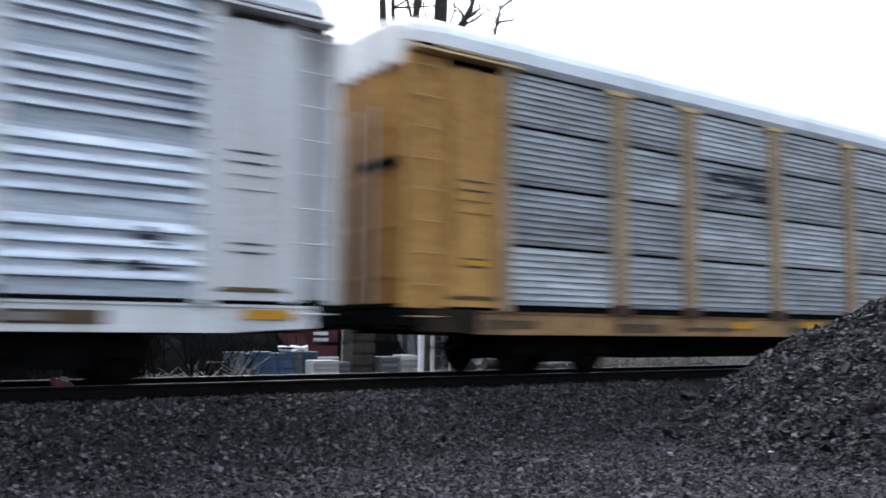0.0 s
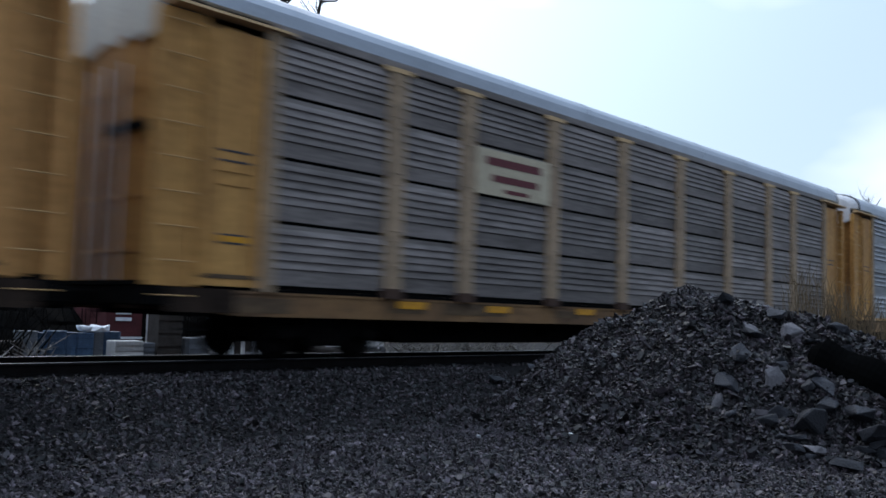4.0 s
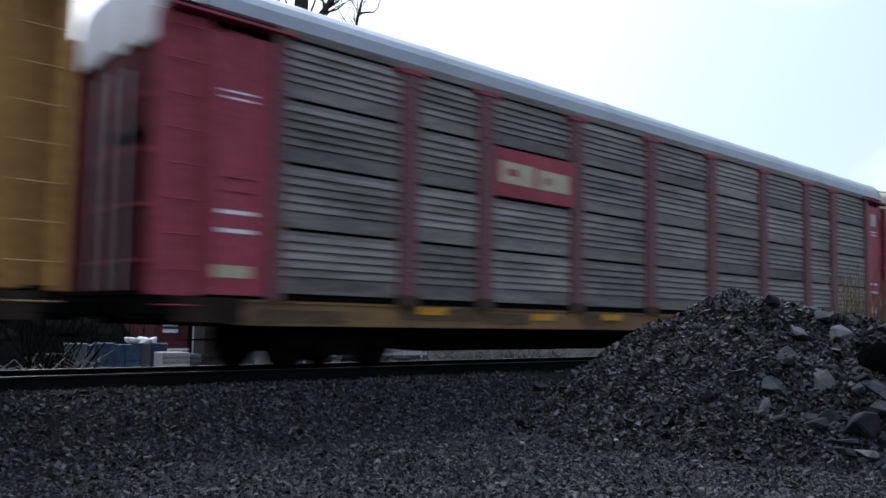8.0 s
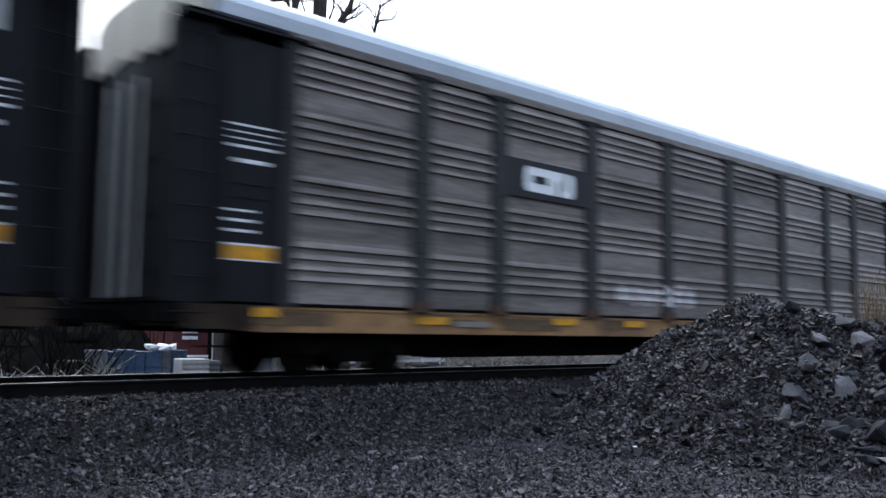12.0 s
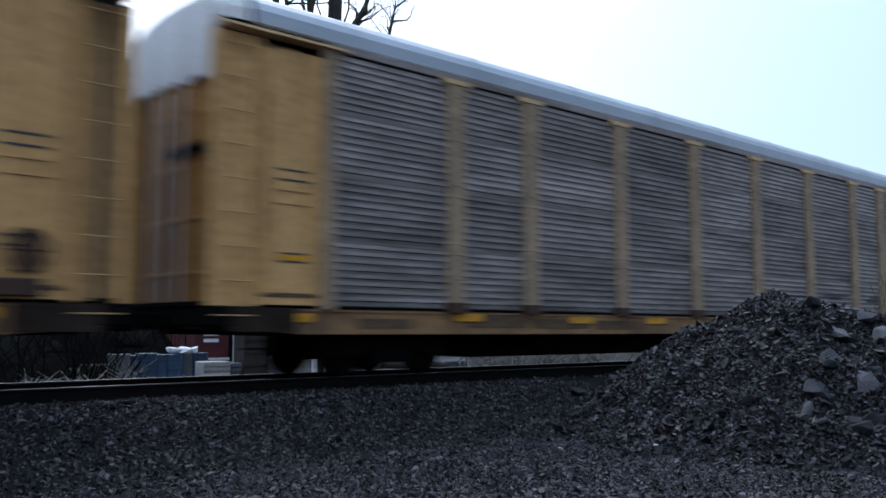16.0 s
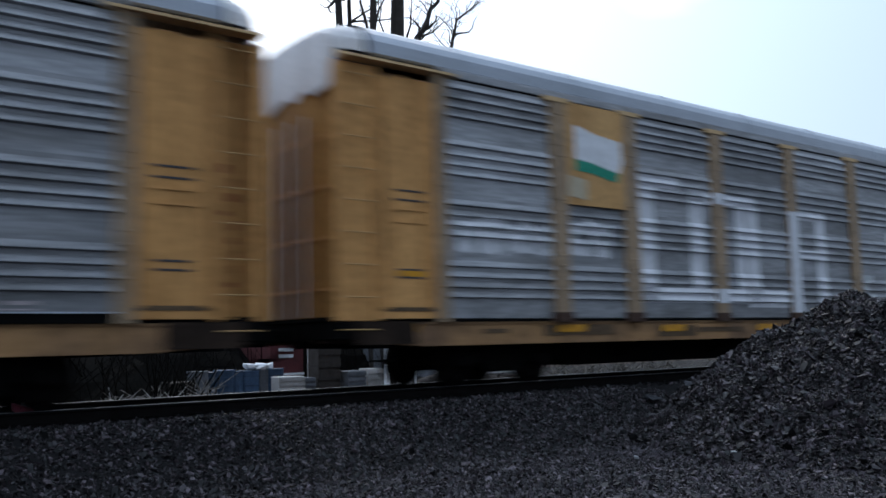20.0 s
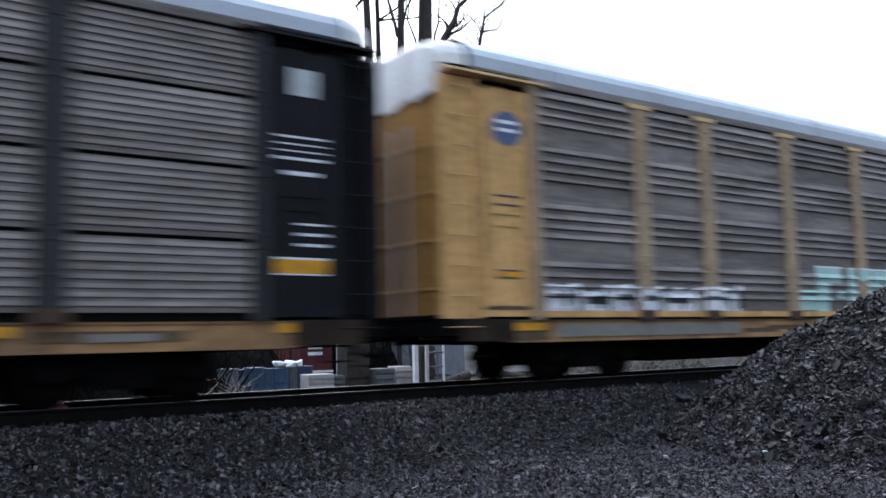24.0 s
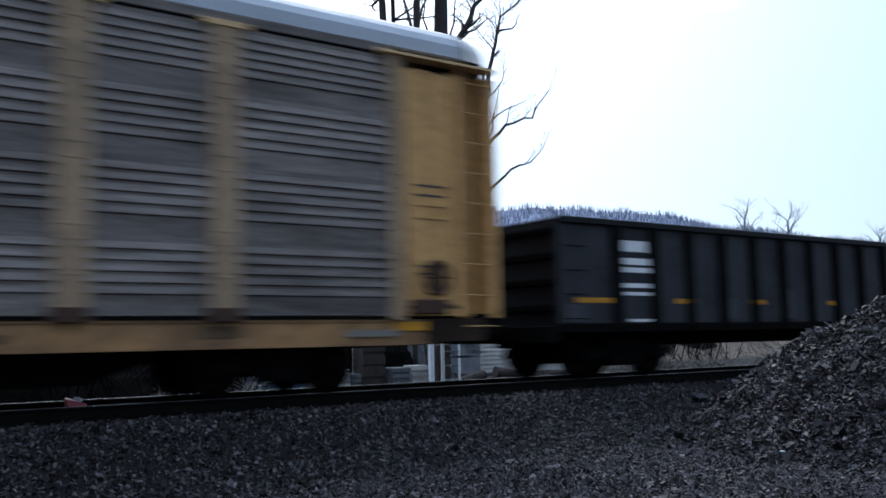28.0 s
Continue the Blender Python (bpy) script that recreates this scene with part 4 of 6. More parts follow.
C, S = TRAIN, CARS
STRIPE = Geo().box(-0.36, 0.36, -0.004, 0.0, -0.065, 0.065).mesh("reflector_stripe", M["stripe"])
TAG = Geo().box(-0.45, 0.45, -0.004, 0.0, -0.05, 0.05).mesh("stencil_bar", M["p_seam"])
M["grime"] = material("grime", (0.135, 0.085, 0.048), (0.055, 0.038, 0.027), 0.85, 0, 2.0, 12.0, 0.1, 0.6)
DIRT = Geo().box(-0.5, 0.5, -0.004, 0.0, -0.12, 0.12).mesh("grime_patch", M["grime"])
for i, car in enumerate(TRAIN):
    r = random.Random(100 + i)
    for x in (-12.3, -8.7, -5.6, -2.8, 0.5, 3.3, 6.0, 8.7, 12.2):
        if r.random() < 0.85:
            o = part("reflector_stripe", STRIPE, None, car)
            o.location = (x + r.uniform(-0.5, 0.5), -1.523, 0.86 + r.uniform(-0.04, 0.05))
    for x in (-7.2, -1.2, 4.6, 10.4):
        if r.random() < 0.45:
            o = part("stencil_bar", TAG, None, car)
            o.location = (x + r.uniform(-1, 1), -1.5235, 0.80)
    for k in range(9):
        o = part("grime_patch", DIRT, None, car)
        o.location = (-11.4 + 2.6 * k + r.uniform(-0.9, 0.9), -1.5045 - 0.001 * (k % 3), 0.80 + r.uniform(-0.05, 0.05))
        o.scale = (r.uniform(0.5, 2.0), 1, r.uniform(0.3, 1.0))
    if S[i]["body"] != "white_paint":
        for e in (-1, 1):
            a, b = sorted((e * 12.25, e * 13.36))
            part("end_grime", shared(("endgrime", e), lambda: Geo().prism([(a, 0.66), (b, 0.66), (b, 1.012), (a, 1.012)], -1.529, -1.44, "y").mesh("end_grime", M["sill_end"])), None, car, "dark rusted end of the side sill")
    for e in (-1, 1):
        if S[i]["body"] in (*YELLOWS, "white_paint"):
            lines_on_end(car, e, [(12.05, 12.65, 3.05, 3.08), (12.05, 12.65, 2.90, 2.93), (12.1, 12.6, 1.80, 1.83), (12.1, 12.6, 1.68, 1.71)], "p_smudge")
            if e < 0:
                lines_on_end(car, e, [(12.08, 12.62, 1.71, 1.80)], "stripe", "yellow_label")
            lines_on_end(car, e, [(11.90, 12.88, 1.165, 1.23), (12.82, 12.87, 2.0, 4.2)], "grime", "rust_stain")
        elif S[i]["body"] == "red":
            lines_on_end(car, e, [(12.1, 12.7, 2.22, 2.28), (12.1, 12.7, 1.95, 2.01), (12.15, 12.7, 3.9, 3.93), (12.15, 12.7, 4.0, 4.03)], "p_white")
            lines_on_end(car, e, [(12.15, 12.75, 1.30, 1.48)], "p_cream", "cream_label")
        else:
            lines_on_end(car, e, [(11.95, 12.80, 3.60, 3.63), (11.95, 12.80, 3.50, 3.52), (11.95, 12.80, 3.40, 3.42), (11.95, 12.80, 3.28, 3.32), (12.1, 12.65, 3.06, 3.12),
                                  (12.30, 12.85, 2.35, 2.38), (12.30, 12.85, 2.20, 2.24), (12.30, 12.85, 2.05, 2.09), (11.95, 12.84, 1.86, 1.89), (11.95, 12.84, 1.64, 1.66)], "p_spray")
            lines_on_end(car, e, [(11.96, 12.83, 1.66, 1.86)], "stripe", "yellow_label")

# pale plates high on the dark ends, rust on one corner
for i in (5, 6, 7, 12):
    lines_on_end(C[i], 1, [(12.20, 12.62, 4.22, 4.62)], "p_pale", "pale_plate")
r = random.Random(9)
for k in range(9):
    x, z = r.uniform(13.08, 13.35), 1.5 + 0.2 * k
    part("rust_stain", Geo().box(x, x + r.uniform(0.08, 0.2), -SIDE + 0.213, -SIDE + 0.218, z, z + r.uniform(0.05, 0.16)), M["p_rust"], C[10])
# dark scuffs
for i, (x0, x1, z0, z1) in {1: (-6.6, -4.35, 3.3, 3.95), 8: (-6.3, -4.4, 3.45, 3.95), 14: (-6.7, -4.4, 3.35, 4.0)}.items():
    blur_dots(C[i], S[i], x0, x1, z0, z1, "p_smudge", 40 + i, 24, (0.4, 1.3), 0.05)
blur_dots(C[2], S[2], 1.8, 3.2, 1.15, 1.6, "p_smudge", 3, 10, (0.2, 0.5))
blur_dots(C[2], S[2], -1.3, 1.0, 1.25, 2.0, "p_white", 4, 6, (0.5, 0.9), 0.035)
blur_dots(C[0], S[0], 10.2, 11.3, 1.3, 2.0, "p_smudge", 5, 7, (0.2, 0.5), 0.05)
blur_dots(C[9], S[9], 2.0, 11.5, 1.1, 1.75, "p_smudge", 6, 22, (0.5, 1.4), 0.06)
for i in (9,):
    paint(C[i], S[i], "seam_strip", [(x0 + 0.17, x1 - 0.17, z - 0.012, z + 0.012) for x0, x1 in BAYS for z in ROWS[1:4]], "p_seam")
# blue letters
scrawl(C[2], S[2], -8.8, -4.4, 1.08, 1.92, "p_ice", "p_blue", 11)
# pale board with dark red lines
plate(C[3], "name_board", -6.88, -4.45, 3.12, 4.03, "p_cream", "cream board with dark red lettering bars")
film(C[3], "lettering_bar", [[(-6.6, 3.72), (-4.8, 3.72), (-4.8, 3.88), (-6.6, 3.88)], [(-6.4, 3.40), (-4.9, 3.40), (-4.9, 3.54), (-6.4, 3.54)], [(-6.0, 3.2), (-5.2, 3.2), (-5.2, 3.28), (-6.0, 3.28)]], "p_maroon", 0.090)
# yellow plates with waving flag
for i, upper in ((4, "p_pink"), (11, "p_white")):
    plate(C[i], "flag_plate", -8.86, -7.23, 3.12, 5.02, "yellow", "yellow plate with a waving flag")
    film(C[i], "flag_band", [[(-8.62, 4.25), (-8.1, 4.22), (-7.32, 4.05), (-7.36, 4.42), (-8.1, 4.50), (-8.62, 4.62)]], upper, 0.090)
    film(C[i], "flag_band", [[(-8.62, 3.98), (-8.2, 3.94), (-7.42, 3.80), (-7.32, 4.05), (-8.1, 4.22), (-8.62, 4.25)]], "p_white", 0.090)
    film(C[i], "flag_band", [[(-8.60, 3.76), (-8.2, 3.74), (-7.52, 3.62), (-7.42, 3.80), (-8.2, 3.94), (-8.62, 3.98)]], "p_green", 0.090)
film(C[11], "pale_patch", [[(-8.82, 3.28), (-8.33, 3.22), (-8.33, 3.60), (-8.80, 3.66)]], "p_cream", 0.090)
blur_dots(C[4], S[4], -8.75, -7.2, 1.35, 2.2, "p_violet", 21, 16, (0.4, 1.0), 0.07)
blur_dots(C[4], S[4], -6.8, 0.2, 1.1, 1.75, "p_pale", 22, 26, (0.3, 0.9))
blur_dots(C[4], S[4], 0.0, 6.6, 1.1, 2.25, "p_blush", 23, 80, (0.3, 1.1), 0.07)
blur_dots(C[4], S[4], -3.0, 6.0, 1.2, 2.1, "p_smudge", 24, 60, (0.2, 0.8), 0.05)
paint(C[4], S[4], "sill_stain", [(-2.6, -0.7, 0.66, 0.95), (1.6, 3.9, 0.66, 0.97), (5.2, 6.0, 0.66, 0.9)], "grime")
# red name board with white shapes
plate(C[5], "name_board", -6.90, -4.42, 3.13, 4.06, "red", "dark red name board with white shapes")
film(C[5], "board_shape", [[(-6.72, 3.40), (-5.72, 3.38), (-5.72, 3.80), (-6.72, 3.82)], [(-5.58, 3.38), (-4.60, 3.38), (-4.60, 3.76), (-5.58, 3.78)]], "p_cream", 0.090)
film(C[5], "board_notch", [[(-6.50, 3.54), (-6.22, 3.54), (-6.22, 3.68), (-6.50, 3.68)], [(-5.38, 3.50), (-5.20, 3.50), (-5.20, 3.64), (-5.38, 3.64)]], "red", 0.094)
# black wagons: boards with a white looping shape
for i, (x0, x1) in {6: (-6.90, -4.42), 7: (-6.90, -4.42), 12: (-8.86, -7.23)}.items():
    plate(C[i], "name_board", x0, x1, 3.24, 3.98, "p_black", "black board with a white shape")
    a, w = x0 + (x1 - x0) * 0.20, (x1 - x0) * 0.60
    film(C[i], "board_shape", [[(a + w * u, v) for u, v in ((0.04, 3.38), (0.0, 3.46), (0.0, 3.78), (0.05, 3.86), (0.97, 3.84), (1.0, 3.78), (1.0, 3.44), (0.96, 3.36))]], "p_white", 0.090)
    film(C[i], "board_notch", [[(a + w * u, v) for u, v in ((0.14, 3.55), (0.44, 3.54), (0.44, 3.69), (0.14, 3.70))], [(a + w * u, v) for u, v in ((0.64, 3.37), (0.69, 3.37), (0.69, 3.62), (0.64, 3.70))],
                                [(a + w * u, v) for u, v in ((0.80, 3.52), (0.85, 3.46), (0.85, 3.84), (0.80, 3.84))]], "p_black", 0.094)
scrawl(C[6], S[6], -11.55, -4.7, 1.12, 2.40, "p_pale", "p_ash", 31, 0.9, "p_rose")
scrawl(C[6], S[6], -1.30, 1.20, 1.10, 1.95, "p_rose", "p_smudge", 32, 0.6)
scrawl(C[6], S[6], 1.62, 4.08, 1.08, 1.88, "p_sky", "p_blue", 33, 0.8)
paint(C[6], S[6], "paint_patch", [(1.7, 3.0, 0.74, 0.98), (3.0, 3.9, 0.80, 0.98)], "p_sky")
scrawl(C[6], S[6], 4.48, 5.40, 1.12, 1.82, "p_rose", "p_pale", 34, 0.5)
scrawl(C[6], S[6], 5.45, 6.80, 1.12, 1.80, "p_sky", "p_blue", 35, 0.6)
scrawl(C[7], S[7], -3.4, -0.2, 1.25, 1.85, "p_rose", "p_pale", 36, 0.7)
scrawl(C[8], S[8], -1.15, 1.40, 1.08, 1.92, "p_ice", "p_blue", 41, 0.8, "p_white")
paint(C[8], S[8], "paint_patch", [(-1.0, 0.4, 0.64, 0.98), (5.9, 7.2, 0.66, 0.98)], "p_ice")
scrawl(C[8], S[8], 1.58, 3.95, 1.10, 1.90, "p_gold", "p_cream", 42, 0.75)
scrawl(C[8], S[8], 5.66, 9.25, 1.08, 1.86, "p_white", "p_ice", 43, 0.75)
blur_dots(C[8], S[8], 9.3, 10.8, 1.2, 1.55, "p_pale", 44, 8)
# red sign with white lines
paint(C[10], S[10], "red_sign", [(-6.90, -4.42, 3.05, 4.96)], "p_red", "dark red square sign with white lines")
paint(C[10], S[10], "lettering_bar", [(-6.80, -4.55, 4.28, 4.42), (-6.80, -5.00, 3.76, 3.88), (-6.80, -4.95, 3.26, 3.38)], "p_white", lift=0.009)
scrawl(C[10], S[10], -4.10, -1.55, 1.18, 2.0, "p_moss", "p_smudge", 45, 0.8)
blur_dots(C[10], S[10], -1.2, 11.0, 1.16, 1.26, "p_rose", 46, 26, (0.3, 0.9), 0.03)
# large white letters C O L A   I S E K
WORD = [
    ("C", [(-6.82, -5.55, 3.66, 3.90), (-6.80, -6.34, 1.36, 3.7), (-6.80, -4.90, 1.36, 1.66)]),
    ("O", [(-5.22, -4.74, 1.66, 3.72), (-5.22, -2.85, 3.46, 3.70), (-3.62, -3.26, 1.66, 3.5), (-4.90, -3.26, 1.36, 1.66)]),
    ("L", [(-3.22, -2.76, 1.28, 3.5), (-3.10, -1.70, 1.28, 1.68)]),
    ("A", [(-1.64, -1.20, 1.08, 3.50), (-1.20, 0.07, 3.34, 3.56), (-0.38, 0.07, 1.26, 3.40), (-1.20, -0.38, 2.44, 2.62)]),
    ("I", [(3.12, 4.75, 2.98, 3.26), (3.94, 4.36, 1.58, 3.0), (3.20, 5.00, 1.46, 1.72)]),
    ("S", [(4.92, 6.05, 2.90, 3.18), (4.92, 5.22, 2.4, 2.95), (5.05, 5.85, 2.28, 2.50), (5.58, 5.88, 1.5, 2.35), (5.05, 5.88, 1.42, 1.62)]),
    ("E", [(6.34, 6.70, 1.40, 3.26), (6.34, 7.40, 3.04, 3.28), (6.34, 7.25, 2.28, 2.46), (6.34, 7.58, 1.30, 1.52)]),
    ("K", [(7.74, 8.06, 1.30, 3.02), *bar(8.05, 2.15, 8.64, 2.80, 0.24, 8), *bar(8.10, 2.2, 9.10, 0.95, 0.26, 14)]),
]
for letter, strokes in WORD:
    paint(C[11], S[11], "graffiti_letter", strokes, "p_spray", "large white sprayed letter " + letter)
paint(C[11], S[11], "graffiti_bar", [(1.74, 2.00, 1.5, 2.12), (1.74, 2.36, 1.5, 1.64), (1.74, 2.3, 1.95, 2.12), (2.0, 2.3, 0.66, 0.98)], "p_pale")
scrawl(C[11], S[11], -11.4, -9.2, 2.10, 2.85, "p_spray", "p_pale", 51, 0.55)
scrawl(C[11], S[11], -8.75, -7.6, 2.12, 2.92, "p_spray", "p_pale", 52, 0.55)
# badge and turquoise letters
disc = [(-12.32 + 0.36 * math.cos(k * math.pi / 8), 4.22 + 0.30 * math.sin(k * math.pi / 8)) for k in range(16)]
film(C[13], "round_badge", [disc], "p_badge", 0.027, "round blue badge")
film(C[13], "badge_bar", [[(-12.55, 4.30), (-12.10, 4.30), (-12.10, 4.36), (-12.55, 4.36)], [(-12.55, 4.16), (-12.10, 4.16), (-12.10, 4.22), (-12.55, 4.22)]], "p_white", 0.031)
scrawl(C[13], S[13], -11.5, -6.0, 1.02, 1.72, "p_spray", "p_smudge", 61, 0.9, "p_violet")
paint(C[13], S[13], "paint_patch", [(-11.3, -6.2, 0.70, 0.93)], "p_seam")
# pale turquoise blocks that share one top edge
BLOCKS = [
    [(-3.30, -2.80, 0.66, 2.14), (-2.80, -2.25, 1.80, 2.14), (-2.80, -2.25, 0.66, 1.06), (-2.45, -2.20, 1.45, 1.62)],
    [(-1.98, -1.62, 0.66, 2.12), (-1.62, -0.92, 1.86, 2.14), (-1.62, -0.92, 1.30, 1.48), (-1.18, -0.92, 0.66, 1.9), (-1.62, -1.2, 0.80, 1.0)],
    [(-0.86, -0.52, 0.66, 2.12), (-0.52, 0.22, 1.86, 2.12), (-0.30, -0.10, 1.0, 1.9), (-0.52, 0.22, 1.16, 1.34), (0.05, 0.26, 0.66, 2.0)],
    [(0.34, 0.60, 0.66, 2.12), (0.60, 1.10, 1.84, 2.10), (0.72, 0.92, 0.9, 1.9), (1.18, 1.64, 0.62, 2.08)],
]
for strokes in BLOCKS:
    paint(C[13], S[13], "graffiti_block", strokes, "p_turq", "pale turquoise sprayed block shape")
paint(C[13], S[13], "graffiti_outline", [(-3.32, -2.2, 2.14, 2.18), (-1.98, 0.26, 2.13, 2.17), (0.34, 1.1, 2.11, 2.15), (1.2, 1.66, 2.08, 2.12)], "p_white", lift=0.009)
paint(C[13], S[13], "graffiti_bar", [(-4.05, -3.32, 1.18, 1.50), (-4.02, -3.32, 1.56, 1.62)], "p_turq")
scrawl(C[13], S[13], 2.42, 6.80, 1.08, 1.84, "p_violet", "p_blue", 62, 0.85, "p_white")
scrawl(C[13], S[13], 8.26, 9.9, 1.08, 1.55, "p_violet", "p_pale", 63, 0.7)
scrawl(C[13], S[13], 9.95, 11.15, 1.15, 2.05, "p_white", "p_violet", 64, 0.6)
scrawl(C[14], S[14], -1.85, 1.95, 1.06, 2.22, "p_white", "p_smudge", 71, 0.95, "p_violet")
paint(C[14], S[14], "paint_patch", [(-1.80, -1.25, 0.68, 0.98), (-1.1, 2.1, 0.70, 0.98)], "p_pale")
paint(C[14], S[14], "paint_patch", [(-11.0, -5.2, 0.70, 0.97)], "p_smudge")


# ---- black open wagons at the train's tail ----
GOND = 8.80


def gondola():
    """Open gondola: ribbed steel sides, top chord, ribbed ends, floor, trucks."""
    g = tagged(new("gondola_wagon"), "black steel open gondola wagon with ribbed sides", "railway car", "open wagons at the tail")
    L, H0, H1, Y = GOND, 0.84, 2.66, 1.50
    for s in (-1, 1):
        part("side_sheet", Geo().box(-L, L, min(s * Y, s * (Y - 0.05)), max(s * Y, s * (Y - 0.05)), H0, H1, 0.004), M["gondola_side"], g)
        part("top_chord", Geo().box(-L, L, min(s * (Y - 0.07), s * (Y + 0.07)), max(s * (Y - 0.07), s * (Y + 0.07)), H1, H1 + 0.12, 0.015), M["black_paint"], g)
        part("side_sill", Geo().box(-L, L, min(s * (Y - 0.10), s * (Y + 0.04)), max(s * (Y - 0.10), s * (Y + 0.04)), H0 - 0.08, H0 + 0.08, 0.012), M["black_iron"], g)
        post = Geo().prism([(-0.11, 0.0), (-0.05, s * 0.11), (0.05, s * 0.11), (0.11, 0.0)], H0, H1, "z").mesh("side_post", M["black_iron"])
        for k in range(16):
            x = -L + 1.38 + k * (2 * L - 2.76) / 15
            o = part("side_post", post, None, g)
            o.location = (x, s * Y, 0)
    for e in (-1, 1):
        part("end_sheet", Geo().box(min(e * L, e * (L - 0.06)), max(e * L, e * (L - 0.06)), -Y + 0.05, Y - 0.05, H0, H1 + 0.1, 0.004), M["black_paint"], g)
        rib = Geo().box(min(e * L, e * (L + 0.10)), max(e * L, e * (L + 0.10)), -Y + 0.1, Y - 0.1, -0.06, 0.06, 0.02).mesh("end_rib", M["black_iron"])
        for z in (1.2, 1.65, 2.1, 2.55):
            o = part("end_rib", rib, None, g)
            o.location = (0, 0, z)
        part("end_sill", Geo().box(min(e * L, e * (L + 0.25)), max(e * L, e * (L + 0.25)), -Y, Y, H0 - 0.25, H0 + 0.05, 0.02), M["black_iron"], g)
        part("coupler", Geo().box(min(e * (L + 0.1), e * (L + 0.62)), max(e * (L + 0.1), e * (L + 0.62)), -0.11, 0.11, 0.70, 0.92, 0.03).box(min(e * (L + 0.50), e * (L + 0.72)), max(e * (L + 0.50), e * (L + 0.72)), -0.18, 0.15, 0.64, 0.98, 0.05), M["black_iron"], g, "rusty steel coupler")
        for k in range(4):
            part("rung", Geo().cyl((e * (L - 0.55), -Y - 0.06, 1.0 + 0.42 * k), (e * (L - 0.10), -Y - 0.06, 1.0 + 0.42 * k), 0.012, n=6), M["black_iron"], g)
        WHEELS.extend(truck(g, e * (L - 2.0)))
    part("floor", Geo().box(-L + 0.05, L - 0.05, -Y + 0.05, Y - 0.05, H0 - 0.02, H0 + 0.06), M["rust"], g)
    part("centre_sill", Geo().box(-L, L, -0.3, 0.3, 0.50, H0 - 0.02, 0.01), M["black_iron"], g)

    def marks(name, boxes, mat):
        for x0, x1, z0, z1 in boxes:
            part(name, Geo().box(x0 - L, x1 - L, -Y - 0.006, -Y, z0, z1), M[mat], g)
    marks("lettering_bar", [(1.58, 2.20, 2.22, 2.42), (1.58, 2.48, 1.98, 2.10), (1.58, 2.45, 1.84, 1.93), (1.58, 2.36, 1.56, 1.64), (1.58, 2.38, 1.42, 1.48), (1.7, 2.4, 0.94, 0.99)], "p_white")
    marks("reflector_stripe", [(0.40, 1.26, 1.28, 1.37), (2.95, 3.55, 1.28, 1.37), (5.2, 5.7, 1.28, 1.37), (8.0, 8.5, 1.28, 1.37)], "stripe")
    marks("grime_patch", [(0.15, 0.55, 0.95, 1.25), (4.3, 4.8, 1.0, 1.4), (6.2, 6.7, 1.0, 1.6), (9.3, 9.8, 0.95, 1.3)], "p_smudge")
    return g


TAIL = [gondola()]
TAIL.append(copy_thing(TAIL[0], pose(0, 0, 0)))
TAIL_AT = [PITCH * 14 + 15.02 + GOND, PITCH * 14 + 15.02 + GOND + 2 * GOND + 1.45]
for ob in TAIL[1].children_recursive:
    if ob.name.startswith("wheel_set"):
        WHEELS.append(ob)


# ---- rubble heap: slabs and single rocks ----
def hull(points):
    bm = bmesh.new()
    for p in points:
        bm.verts.new(p)
    res = bmesh.ops.convex_hull(bm, input=bm.verts[:])
    loose = [v for v in bm.verts if not v.link_faces]
    bmesh.ops.delete(bm, geom=loose, context="VERTS")
    return bm


def rock_geo(sx, sy, sz, seed, n=16):
    """An angular broken rock that fills about the given box: corners knocked off, small steps left on its edges."""
    r = random.Random(seed)
    tilt = r.uniform(-0.35, 0.35)
    pts = []
    for i in (-1, 1):
        for j in (-1, 1):
            for k in (-1, 1):
                a, b, c = r.uniform(0.15, 1.05), r.uniform(0.2, 1.05), r.uniform(0.45, 1.0)
                p = (i * a * sx / 2, j * b * sy / 2, k * c * sz / 2 + i * a * tilt * sz)
                pts.append(p)
                if r.random() < 0.6:
                    pts.append((p[0] * r.uniform(0.3, 0.8), p[1] * r.uniform(1.0, 1.15), p[2] * r.uniform(0.7, 1.05)))
    for _ in range(n - 8):
        pts.append((r.uniform(-0.5, 0.5) * sx, r.uniform(-0.5, 0.5) * sy, r.uniform(-0.45, 0.45) * sz))
    bm = hull(pts)
    bmesh.ops.dissolve_limit(bm, angle_limit=0.16, verts=bm.verts[:], edges=bm.edges[:])
    bmesh.ops.bevel(bm, geom=bm.edges[:], offset=min(sx, sy, sz) * 0.05, segments=1, affect="EDGES")
    return Geo().take(bm)


def rock(x, y, z, sx, sy, sz, rx, ry, rz, seed, mat="slab", label="grey angular rock slab lying on the rubble heap"):
    ob = new("broken_rock", rock_geo(sx, sy, sz * 0.75, seed).mesh("broken_rock", M[mat]))
    ob.matrix_world = pose(x, y, z - 0.015, rx, ry, rz)
    return tagged(ob, label, "rock", "slabs on the heap")


M["slab_light"] = material("slab_light", (0.150, 0.138, 0.146), (0.085, 0.079, 0.084), 0.8, 0, 4.0, 40.0, 0.4)
rock(11.93, 5.27, 0.70, 0.40, 0.30, 0.10, 18, -22, 30, 1, "slab_light")
rock(12.10, 4.86, 0.66, 0.34, 0.34, 0.34, 6, -8, 42, 33, "slab_light", "pale squarish rock near the heap's crest")
rock(11.22, 4.66, 0.00, 0.50, 0.10, 0.42, 15, 70, -20, 3, "slab_light", "pale upright flat slab leaning on the heap")
rock(10.60, 5.12, -0.24, 0.12, 0.16, 0.34, 10, 8, 10, 4, "slab_light", "narrow upright grey stone on the heap")
